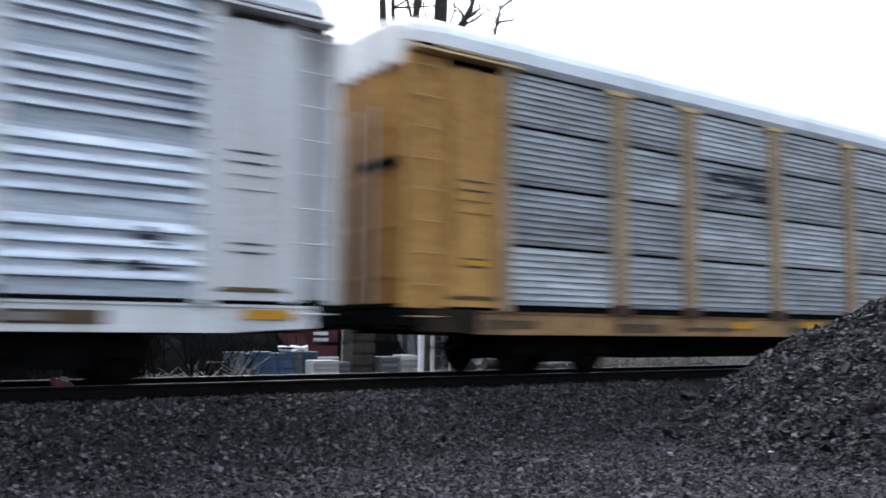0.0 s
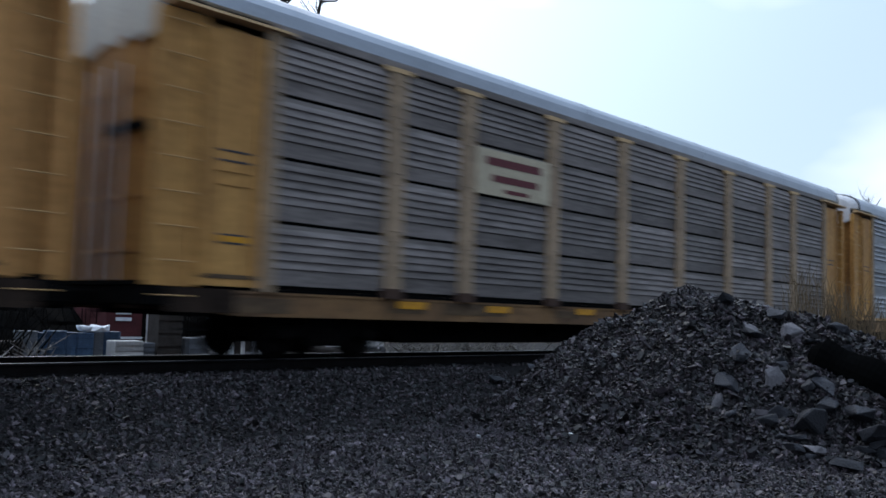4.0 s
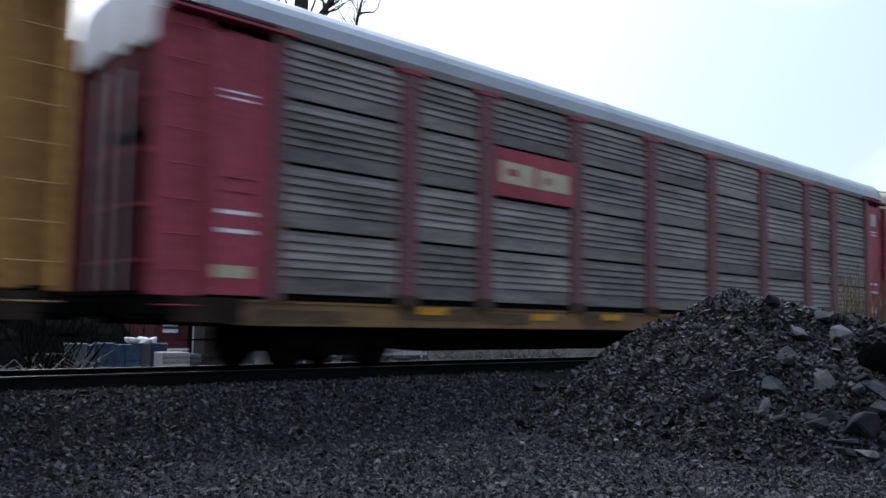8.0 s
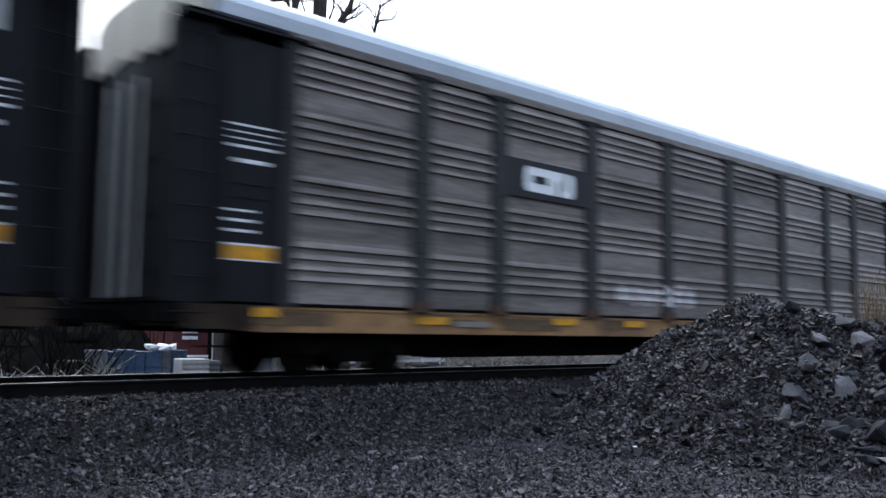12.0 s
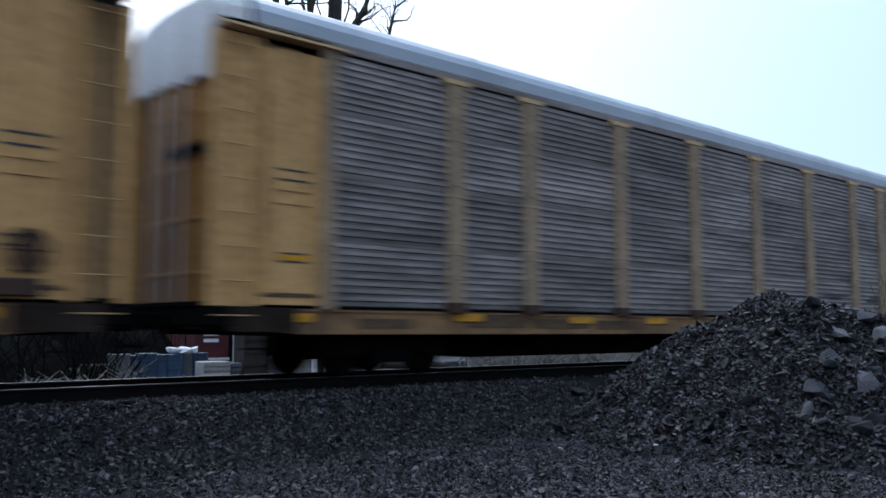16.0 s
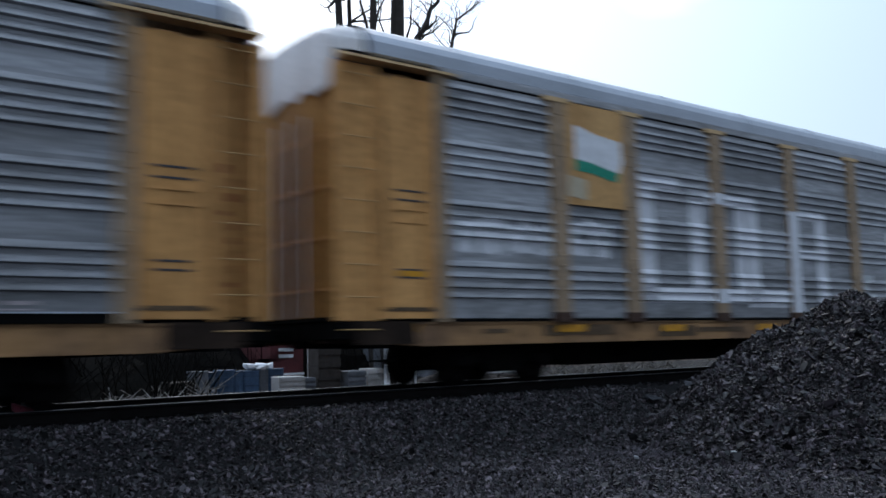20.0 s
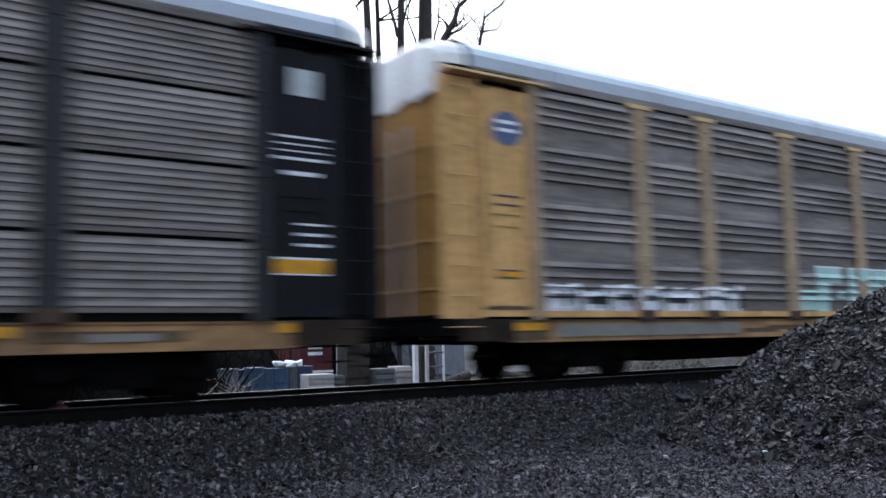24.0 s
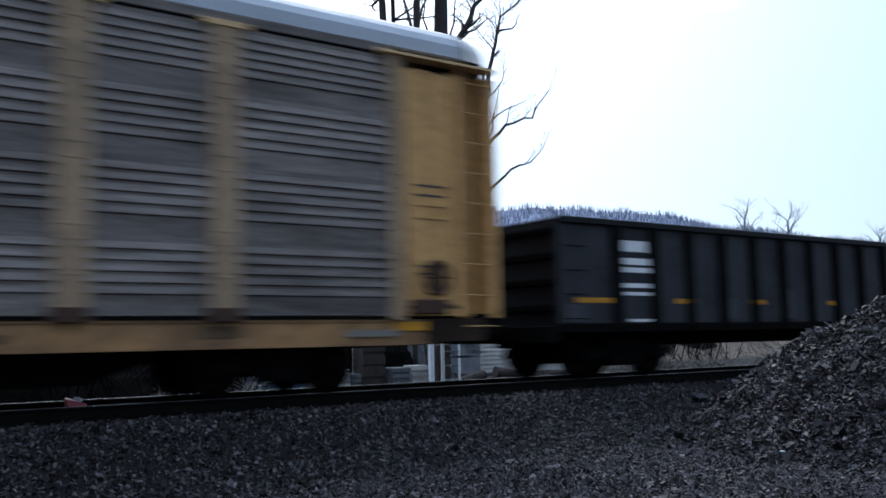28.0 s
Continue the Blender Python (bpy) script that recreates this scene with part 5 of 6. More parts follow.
rock(10.95, 5.14, 0.03, 0.46, 0.34, 0.16, 20, -15, 20, 5)
rock(11.35, 5.18, 0.36, 0.42, 0.30, 0.10, 25, -20, 0, 6)
rock(10.98, 4.18, -0.40, 0.74, 0.50, 0.52, 12, 34, 30, 37, "slab", "large dark angular boulder at the heap's foot")
rock(10.62, 3.96, -0.68, 0.44, 0.30, 0.16, 5, 10, 10, 8, "slab_light")
rock(10.92, 4.49, -0.34, 0.40, 0.30, 0.26, 30, 20, 80, 9)
rock(11.32, 3.71, -0.28, 0.50, 0.40, 0.22, 15, 20, 30, 10)
rock(11.82, 5.17, 0.60, 0.34, 0.30, 0.14, 30, -10, 70, 11)
rock(12.20, 5.07, 0.90, 0.32, 0.26, 0.14, 10, -20, 15, 12)
rock(12.10, 5.75, 1.06, 0.34, 0.24, 0.16, 10, 15, 50, 13)
rock(12.02, 6.20, 1.14, 0.20, 0.16, 0.12, 20, 10, 20, 14)
rock(11.63, 8.70, -0.02, 0.40, 0.22, 0.10, 10, 5, 30, 15, "slab", "flat grey slab where the heap meets the ballast")
rock(12.90, 10.50, -0.36, 0.40, 0.30, 0.12, 12, 5, 10, 16, "slab", "flat grey slab on the ballast bank")
rock(11.60, 4.80, 0.25, 0.36, 0.28, 0.18, 25, 10, 110, 17)
rock(11.45, 4.35, 0.08, 0.44, 0.30, 0.14, 20, 25, 70, 18)
rock(10.75, 4.70, -0.40, 0.36, 0.30, 0.20, 20, 10, 140, 19)
rock(11.75, 3.25, -0.1, 0.50, 0.36, 0.24, 15, 25, 20, 20)
rock(11.10, 3.40, -0.5, 0.60, 0.42, 0.24, 5, 15, 60, 21)
rock(10.45, 3.55, -0.76, 0.36, 0.26, 0.16, 5, 5, 100, 22)
rock(12.45, 4.30, 0.72, 0.30, 0.26, 0.16, 15, -10, 100, 23)
rock(9.53, 6.56, -0.78, 0.17, 0.13, 0.12, 5, 5, 20, 24, "slab", "dark stone lying on the gravel yard")
rr = random.Random(61)
for i in range(20):
    x, y, k = rr.uniform(10.4, 12.2), rr.uniform(3.1, 5.2), rr.choice((0.14, 0.2, 0.26, 0.36))
    rock(x, y, float(height(x, y)) + 0.04, k, k * rr.uniform(0.6, 0.9), k * rr.uniform(0.3, 0.6), rr.uniform(-30, 30), rr.uniform(-30, 30), rr.uniform(0, 180), 70 + i, "slab", "dark angular broken rock lying on the heap")
for x, y, z, s, seed in ((9.50, 6.52, -0.70, 0.10, 31), (8.95, 7.55, -0.80, 0.10, 32)):
    ob = new("pale_chip", rock_geo(s, s * 0.7, s * 0.3, seed).mesh("pale_chip", M["p_white"]))
    ob.matrix_world = pose(x, y, z, 15, 10, 40)
    tagged(ob, "small white chip lying on dark gravel", "chip")
# weathered stick at the heap's foot
stick = Geo()
way = [Vector((9.88, 5.22, -0.70)), Vector((10.00, 5.08, -0.70)), Vector((10.12, 4.93, -0.66)), Vector((10.25, 4.78, -0.59))]
for k, (p, q) in enumerate(zip(way, way[1:])):
    stick.cyl(p, q, 0.022 - 0.004 * k, 0.018 - 0.004 * k, 7)
M["bleached_wood"] = material("bleached_wood", (0.16, 0.155, 0.15), (0.10, 0.095, 0.09), 0.85, 0, 8.0, 60.0, 0.4)
tagged(new("branch", stick.mesh("branch", M["bleached_wood"])), "bleached grey branch lying at the heap's foot", "branch")


# ---- black drain pipe half buried in the heap ----
def drain_pipe():
    g = Geo()
    a, b = Vector((11.95, 4.50, 0.36)), Vector((12.05, 3.10, -0.22))
    d = (b - a).normalized()
    u = d.orthogonal().normalized()
    w = d.cross(u)
    n, m = 44, 18
    rings = []
    for i in range(n + 1):
        c = a.lerp(b, i / n)
        r = 0.27 * (0.985 if i % 2 else 1.0) * min(1.0, 0.45 + 0.13 * i) * (1 + 0.10 * math.sin(i * 0.31 + 1))
        rings.append([c + (u * math.cos(2 * math.pi * k / m) + w * math.sin(2 * math.pi * k / m)) * r for k in range(m)])
    g.add([p for ring in rings for p in ring], [(i * m + k, i * m + (k + 1) % m, (i + 1) * m + (k + 1) % m, (i + 1) * m + k) for i in range(n) for k in range(m)]
          + [tuple(range(m)), tuple(range(n * m, n * m + m))])
    M["black_plastic"] = material("black_plastic", (0.003, 0.003, 0.003), (0.002, 0.002, 0.002), 0.95, 0, 5.0, 30.0, 0.1, spec=0.0)
    ob = new("drain_pipe", g.mesh("drain_pipe", M["black_plastic"]))
    return tagged(ob, "black ribbed plastic drain pipe half buried in rubble", "pipe")


drain_pipe()


# ---- dry weeds behind the heap ----
def weed_clump(x, y, seed, n=26, tall=0.7):
    r = random.Random(seed)
    g = Geo()
    z = float(height(x, y)) - 0.03
    for _ in range(n):
        a, lean = r.uniform(0, 6.28), r.uniform(0.05, 0.4)
        h = tall * r.uniform(0.45, 1.1)
        bx, by = x + r.gauss(0, 0.14), y + r.gauss(0, 0.14)
        m = (bx + math.cos(a) * lean * h * 0.4, by + math.sin(a) * lean * h * 0.4, z + h * 0.6)
        t = (bx + math.cos(a) * lean * h, by + math.sin(a) * lean * h, z + h)
        g.cyl((bx, by, z), m, 0.005, 0.0035, 3)
        g.cyl(m, t, 0.0035, 0.002, 3)
        if r.random() < 0.5:
            g.cyl(m, (m[0] + r.uniform(-0.12, 0.12), m[1] + r.uniform(-0.12, 0.12), m[2] + 0.15), 0.003, 0.002, 4)
    ob = new("weed_clump", g.mesh("weed_clump", M["dry_grass"]))
    return tagged(ob, "dry brown winter weeds beside the rubble heap", "weeds", kind="stuff")


M["dry_grass"] = material("dry_grass", (0.20, 0.14, 0.085), (0.11, 0.08, 0.05), 0.9, 0, 8.0, 40.0, 0.1, vary=0.3)
for i, (x, y) in enumerate(((12.75, 4.85), (12.95, 4.55), (13.1, 4.2), (13.2, 3.9), (13.35, 3.6), (13.0, 4.4), (13.4, 3.3), (13.2, 4.9), (13.5, 4.4), (13.7, 3.7), (14.0, 4.6), (13.9, 3.0))):
    weed_clump(x, y, 200 + i, 60, 0.70)
for i, (x, y) in enumerate(((14.2, 8.9), (15.0, 8.2), (15.6, 7.2), (16.4, 8.0))):
    weed_clump(x, y, 240 + i, 26, 0.8)
for i in range(16):
    weed_clump(14.6 + 0.42 * i, 5.4 + 1.9 * math.sin(i * 2.3) ** 2, 260 + i, 30, 1.05)


# ---- loose stones ----
def shard_geo(seed):
    """A broken flake of crushed stone: a skewed box with corners knocked off."""
    r = random.Random(seed)
    sx, sy, sz = 1.0, r.uniform(0.45, 0.85), r.uniform(0.22, 0.5)
    pts = []
    for i in (-1, 1):
        for j in (-1, 1):
            for k in (-1, 1):
                if r.random() < 0.85:
                    pts.append((i * sx / 2 * r.uniform(0.5, 1.0) + 0.15 * k, j * sy / 2 * r.uniform(0.45, 1.0), k * sz / 2 * r.uniform(0.6, 1.0)))
    while len(pts) < 7:
        pts.append((r.uniform(-0.5, 0.5), r.uniform(-0.4, 0.4), r.uniform(-0.25, 0.25)))
    return Geo().take(hull(pts))


def stone_templates(k):
    out = []
    for i in range(k):
        g = shard_geo(900 + i)
        tri = []
        for f in g.f:
            tri += [(f[0], f[j], f[j + 1]) for j in range(1, len(f) - 1)]
        out.append((np.array(g.v), np.array(tri)))
    return out


STONES = stone_templates(28)


def turned(rs, n):
    """Turns of flakes that lie down at random, most of them nearly flat."""
    yaw, lean, roll = rs.uniform(0, 6.283, n), rs.normal(0, 0.7, n), rs.normal(0, 0.7, n)
    cz, sz, cy, sy, cx, sx = np.cos(yaw), np.sin(yaw), np.cos(lean), np.sin(lean), np.cos(roll), np.sin(roll)
    return np.stack([np.stack([cz * cy, cz * sy * sx - sz * cx, cz * sy * cx + sz * sx], 1), np.stack([sz * cy, sz * sy * sx + cz * cx, sz * sy * cx - cz * sx], 1), np.stack([-sy, cy * sx, cy * cx], 1)], 1)


def scatter(name, x, y, size, lift, mat, label, rs):
    """Many stones of about the given sizes on the ground, joined."""
    vs, fs, o = [], [], 0
    z = height(x, y) + size * lift
    kind = rs.randint(0, len(STONES), len(x))
    for k, (tv, tf) in enumerate(STONES):
        m = kind == k
        n = int(m.sum())
        if not n:
            continue
        v = np.einsum("nij,vj->nvi", turned(rs, n), tv) * size[m][:, None, None] + np.stack([x[m], y[m], z[m]], 1)[:, None]
        f = tf[None] + (np.arange(n) * len(tv))[:, None, None] + o
        vs.append(v.reshape(-1, 3))
        fs.append(f.reshape(-1, 3))
        o += n * len(tv)
    v, f = np.concatenate(vs), np.concatenate(fs)
    me = bpy.data.meshes.new(name)
    me.vertices.add(len(v))
    me.vertices.foreach_set("co", v.ravel())
    me.loops.add(f.size)
    me.loops.foreach_set("vertex_index", f.ravel().astype(np.int32))
    me.polygons.add(len(f))
    me.polygons.foreach_set("loop_start", np.arange(0, f.size, 3, dtype=np.int32))
    me.polygons.foreach_set("use_smooth", np.zeros(len(f), dtype=bool))
    me.update(calc_edges=True)
    me.materials.append(M[mat])
    ob = new(name, me)
    return tagged(ob, label, "stones", kind="stuff")


def stones():
    rs = np.random.RandomState(5)
    n = 108000
    ang, rad = np.radians(rs.uniform(3, 80, n)), np.sqrt(rs.uniform(6.8 ** 2, 17.5 ** 2, n))
    x, y = rad * np.sin(ang), rad * np.cos(ang)
    keep = (y < 11.62) & (x > 0)
    x, y = x[keep], y[keep]
    on_heap = height(x, y) > -0.6 + 0.5 * smooth_step(9.0, 11.0, y)
    size = np.exp(rs.normal(math.log(0.043), 0.38, len(x))).clip(0.026, 0.15)
    yard = (y < 8.8 + 0.25 * lumps(x, y, 1.6, 12)) & ~on_heap & (height(x, y) < -0.74)
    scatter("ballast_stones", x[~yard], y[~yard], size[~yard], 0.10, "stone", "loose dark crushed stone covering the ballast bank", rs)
    n = 52000
    ang, rad = np.radians(rs.uniform(12, 76, n)), np.sqrt(rs.uniform(7.6 ** 2, 12.0 ** 2, n))
    gx, gy = rad * np.sin(ang), rad * np.cos(ang)
    keep = (gy < 8.9) & (height(gx, gy) < -0.72)
    gx, gy = np.concatenate([gx[keep], x[yard][::2]]), np.concatenate([gy[keep], y[yard][::2]])
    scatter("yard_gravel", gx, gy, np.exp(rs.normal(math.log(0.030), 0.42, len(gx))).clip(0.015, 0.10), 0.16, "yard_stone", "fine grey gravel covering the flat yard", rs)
    n = 62000
    x, y = rs.uniform(8.8, 13.6, n), rs.uniform(2.4, 10.2, n)
    keep = height(x, y) > -0.80 + 0.5 * smooth_step(9.0, 11.0, y)
    x, y = x[keep], y[keep]
    size = np.exp(rs.normal(math.log(0.046), 0.42, len(x))).clip(0.03, 0.20)
    scatter("heap_stones", x, y, size, 0.12, "rubble", "dark angular rubble covering the heap", rs)
    n = 9000
    x, y = rs.uniform(0.5, 30, n), rs.uniform(11.45, 14.6, n)
    ok = (np.abs((x / 0.51) - np.round(x / 0.51)) > 0.24) | (y < 11.66) | (y > 14.26)
    ok &= (np.abs(y - 12.208) > 0.10) & (np.abs(y - 13.712) > 0.10)
    scatter("track_stones", x[ok], y[ok], np.exp(rs.normal(math.log(0.058), 0.25, ok.sum())).clip(0.03, 0.09), 0.05, "stone", "dark crushed stone between the ties", rs)
    # the nearest stones, one by one
    near = rs.uniform((5.3, 6.0), (7.4, 7.8), (300, 2))
    for i, (px, py) in enumerate(near):
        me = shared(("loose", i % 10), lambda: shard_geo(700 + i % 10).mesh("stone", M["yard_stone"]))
        o = new("stone", me)
        o.parent = ground
        k = float(np.exp(rs.normal(math.log(0.042), 0.3)))
        o.matrix_basis = Matrix.LocRotScale((px, py, float(height(px, py)) + 0.012), Euler(rs.uniform(0, 6, 3)), (k, k, k))


stones()


# ---- beyond the track: yard clutter, trees, hill ----
M["bark"] = material("bark", (0.055, 0.047, 0.042), (0.028, 0.024, 0.022), 0.9, 0, 3.0, 30.0, 0.6)
M["siding"] = material("siding", (0.44, 0.42, 0.41), (0.33, 0.315, 0.305), 0.7, 0, 2.0, 30.0, 0.1, vary=0.25)
M["blue_drum"] = material("blue_drum", (0.050, 0.085, 0.14), (0.03, 0.05, 0.085), 0.6, 0, 2.0, 25.0, 0.1, vary=0.35)
M["grey_box"] = material("grey_box", (0.12, 0.125, 0.14), (0.075, 0.08, 0.09), 0.7, 0, 2.0, 25.0, 0.1, vary=0.4)
M["red_shed"] = material("red_shed", (0.10, 0.028, 0.030), (0.06, 0.02, 0.022), 0.8, 0, 2.0, 25.0, 0.2)
M["wood_dark"] = material("wood_dark", (0.05, 0.042, 0.038), (0.03, 0.025, 0.022), 0.9, 0, 4.0, 40.0, 0.4)
M["pale_twig"] = material("pale_twig", (0.26, 0.245, 0.235), (0.10, 0.095, 0.09), 0.85, 0, 6.0, 40.0, 0.2, vary=0.5)
M["brush"] = material("brush", (0.13, 0.118, 0.105), (0.045, 0.04, 0.035), 0.9, 0, 6.0, 40.0, 0.2, vary=0.5)
# distant bark and woods: grey-blue haze is put into their colour
M["hazed_bark"] = material("hazed_bark", (0.24, 0.26, 0.31), (0.18, 0.20, 0.24), 1.0, 0, 0.3, 3.0, 0.0)
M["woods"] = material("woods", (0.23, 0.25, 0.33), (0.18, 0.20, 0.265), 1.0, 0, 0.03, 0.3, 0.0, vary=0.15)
M["scrub"] = material("scrub", (0.125, 0.098, 0.080), (0.06, 0.048, 0.040), 1.0, 0, 1.2, 12.0, 0.8)


def floor_at(x, y):
    return float(height(x, y))


def siding_shed(x0, x1, y, top):
    """Long low building clad in pale horizontal boards."""
    z = floor_at(x0, y)
    shed = tagged(new("shed"), "long low building clad in pale horizontal boards", "building")
    part("wall", Geo().box(x0, x1, y + 0.03, y + 5.0, z, top), M["grey_box"], shed)
    n = int((top - z) / 0.16)
    board = Geo().prism([(0.0, 0.0), (-0.045, 0.0), (-0.012, 0.15), (0.0, 0.15)], 0, x1 - x0).mesh("board", M["siding"])
    for k in range(n):
        o = part("board", board, None, shed)
        o.location = (x0, y + 0.028, z + 0.06 + 0.16 * k)
    part("roof", Geo().prism([(y - 0.3, top), (y + 2.5, top + 1.1), (y + 5.3, top), (y + 5.3, top + 0.12), (y + 2.5, top + 1.22), (y - 0.3, top + 0.12)], x0 - 0.3, x1 + 0.3), M["black_iron"], shed)
    for k in range(3):
        wx = x0 + (x1 - x0) * (0.2 + 0.3 * k)
        part("window_frame", Geo().box(wx, wx + 0.9, y - 0.04, y + 0.02, z + 1.2, z + 2.1, 0.01), M["p_white"], shed)
    return shed


siding_shed(20.8, 26.0, 27.0, 2.4)
# red shed far behind
rs_ = tagged(new("shed"), "small dark red wooden shed", "building")
part("wall", Geo().box(15.49, 16.85, 30.0, 32.5, floor_at(16, 30), 1.6), M["red_shed"], rs_)
part("roof", Geo().prism([(29.7, 1.6), (31.2, 2.5), (32.8, 1.6), (32.8, 1.72), (31.2, 2.62), (29.7, 1.72)], 15.3, 17.1), M["black_iron"], rs_)
for z in (0.22, 0.45):
    part("notice", Geo().box(15.84, 16.42, 29.96, 30.0, z, z + 0.12), M["p_white"], rs_, "white board on the red wall")
part("trim", Geo().box(15.47, 16.87, 29.95, 30.0, -0.42, -0.34), M["p_white"], rs_)


def drum(x, y, mat, seed):
    z = floor_at(x, y)
    r = random.Random(seed)
    h = 0.72 * r.uniform(0.95, 1.04)
    d = tagged(new("drum"), "faded storage drum standing in the yard", "drum", "drums in the yard")
    d.location = (x, y, z)
    part("shell", Geo().cyl((0, 0, 0.0), (0, 0, h), 0.29, n=16), M[mat], d, smooth=False)
    for k in (0.03, 0.28, 0.55, h - 0.02):
        part("hoop", Geo().cyl((0, 0, k - 0.015), (0, 0, k + 0.015), 0.302, n=16), M[mat], d)
    return d


for i in range(7):
    drum(10.2 + 0.62 * i * 0.62, 24.0 + 0.1 * (i % 2), "blue_drum" if i not in (0, 5) else "grey_box", i)

def crate(x0, x1, y0, y1, h, mat, label):
    z = floor_at(x0, y0) - 0.02
    c = tagged(new("crate"), label, "crate", "crates in the yard")
    part("body", Geo().box(x0, x1, y0, y1, z, z + h, 0.02), M[mat], c)
    for k in range(4):
        zz = z + h * (k + 0.5) / 4
        part("slat", Geo().box(x0 - 0.01, x1 + 0.01, y0 - 0.025, y0, zz - h * 0.09, zz + h * 0.09), M[mat], c)
    return c


crate(12.06, 12.86, 22.8, 23.3, 0.58, "siding", "pale slatted crate standing in the yard")
crate(12.90, 13.26, 22.9, 23.4, 0.52, "grey_box", "grey slatted crate standing in the yard")
crate(13.42, 14.16, 23.0, 23.6, 1.45, "wood_dark", "tall dark slatted crate standing in the yard")
crate(14.30, 14.90, 22.8, 23.4, 0.66, "grey_box", "low grey slatted crate standing in the yard")
crate(15.05, 15.60, 22.9, 23.4, 0.70, "siding", "pale slatted crate beside a gate post")
crate(15.75, 16.25, 22.6, 23.2, 1.3, "wood_dark", "dark slatted crate behind a gate post")
crate(16.95, 17.60, 29.4, 29.9, 1.35, "siding", "tall pale slatted crate beside the red shed")
crate(9.0, 9.7, 23.0, 23.6, 0.55, "wood_dark", "dark wooden crate with clutter behind it")
# white bundle on the drums
for i, (x, s) in enumerate(((11.75, 0.30), (12.05, 0.34), (12.35, 0.26))):
    ob = new("white_sack", rock_geo(s * 1.3, s, s * 0.7, 60 + i, 26).mesh("white_sack", M["p_white"]))
    ob.location = (x, 23.95, 0.09)
    tagged(ob, "white plastic sack lying on the drums", "sack", "sacks")


def gate_post(x, y, w, h, mat="p_white"):
    z = floor_at(x, y) - 0.05
    p = tagged(new("gate_post"), "white painted steel gate post", "post", "gate posts")
    part("shaft", Geo().box(x - w / 2, x + w / 2, y - w / 2, y + w / 2, z, z + h, 0.01), M[mat], p)
    part("cap", Geo().box(x - w / 2 - 0.02, x + w / 2 + 0.02, y - w / 2 - 0.02, y + w / 2 + 0.02, z + h, z + h + 0.04, 0.01), M[mat], p)
    return p


gate_post(14.45, 21.0, 0.13, 2.0)
gate_post(14.84, 21.0, 0.09, 1.9, "siding")
gate_post(15.42, 21.0, 0.06, 1.9)
gate = tagged(new("pipe_gate"), "grey pipe gate between white posts", "gate")
gz = floor_at(15, 21)
for k in (0.35, 0.75, 1.15):
    part("rail", Geo().cyl((14.86, 21.0, gz + k), (15.40, 21.0, gz + k), 0.022, n=8), M["grey_box"], gate)
part("stile", Geo().cyl((15.2, 21.0, gz), (15.2, 21.0, gz + 1.2), 0.02, n=8), M["grey_box"], gate)
# leaning ladder frame
lad = tagged(new("ladder"), "grey wooden ladder leaning on the pale building", "ladder")
lz = floor_at(24, 26)
for k in (0, 0.55):
    part("stile", Geo().cyl((23.9 + k * 1.6, 26.0, lz), (23.8 + k * 1.6, 26.9, lz + 2.2), 0.035, n=6), M["siding"], lad)
for k in range(6):
    part("rung", Geo().cyl((23.9 - 0.015 * k, 26.0 + 0.13 * k, lz + 0.25 + 0.32 * k), (24.78 - 0.015 * k, 26.0 + 0.13 * k, lz + 0.25 + 0.32 * k), 0.02, n=6), M["siding"], lad)
# dark logs, two of them propped on a third
for p, q, r0, r1 in (((17.50, 22.0, -0.34), (20.15, 21.7, -0.68), 0.18, 0.10), ((15.45, 21.6, -0.64), (17.05, 22.0, -0.40), 0.12, 0.15), ((17.60, 21.3, -0.63), (17.55, 23.0, -0.63), 0.15, 0.14), ((20.2, 24.6, -0.56), (22.6, 24.4, -0.60), 0.12, 0.09)):
    log = Geo().cyl(p, q, r0, r1, 12)
    a, b = Vector(p), Vector(q)
    knot = a.lerp(b, 0.62)
    log.cyl(knot, knot + Vector((0.10, -0.12, r0 * 1.1)), r0 * 0.30, r0 * 0.22, 7)
    tagged(new("log", log.mesh("log", M["wood_dark"])), "dark weathered log lying in the yard", "log", "logs")


def brush_pile(name, x0, x1, y0, y1, h, n, seed, mat, label):
    """Tangle of cut twigs on the ground."""
    r = random.Random(seed)
    g = Geo()
    for _ in range(n):
        x, y = r.uniform(x0, x1), r.uniform(y0, y1)
        z = floor_at(x, y)
        a, e = r.uniform(0, 6.28), r.uniform(-0.1, 1.0)
        k = r.uniform(0.25, 0.9)
        p = Vector((x, y, z + r.uniform(0, h * 0.5)))
        q = p + Vector((math.cos(a) * math.cos(e), math.sin(a) * math.cos(e), math.sin(e) * h)) * k
        g.cyl(p, q, r.uniform(0.010, 0.028), 0.006, 4)
    return tagged(new(name, g.mesh(name, M[mat])), label, "brush", kind="stuff")


brush_pile("brush_pile", 3.2, 8.2, 16.4, 18.2, 0.45, 170, 1, "brush", "tangle of pale cut twigs beside the track")
brush_pile("scrap_twigs", 6.6, 8.4, 20.4, 21.3, 0.6, 90, 4, "pale_twig", "pale broken sticks heaped beyond the track")
brush_pile("scrap_twigs", 9.0, 9.5, 21.0, 21.5, 0.9, 40, 5, "pale_twig", "pale broken sticks beside the drums")
brush_pile("rubble_twigs", 21.0, 27.0, 19.5, 22.5, 0.8, 420, 2, "brush", "brown twigs and rubble behind the track")
brush_pile("scrub_twigs", 28.0, 60.0, 26.0, 40.0, 1.2, 900, 3, "brush", "brown winter scrub behind the track")
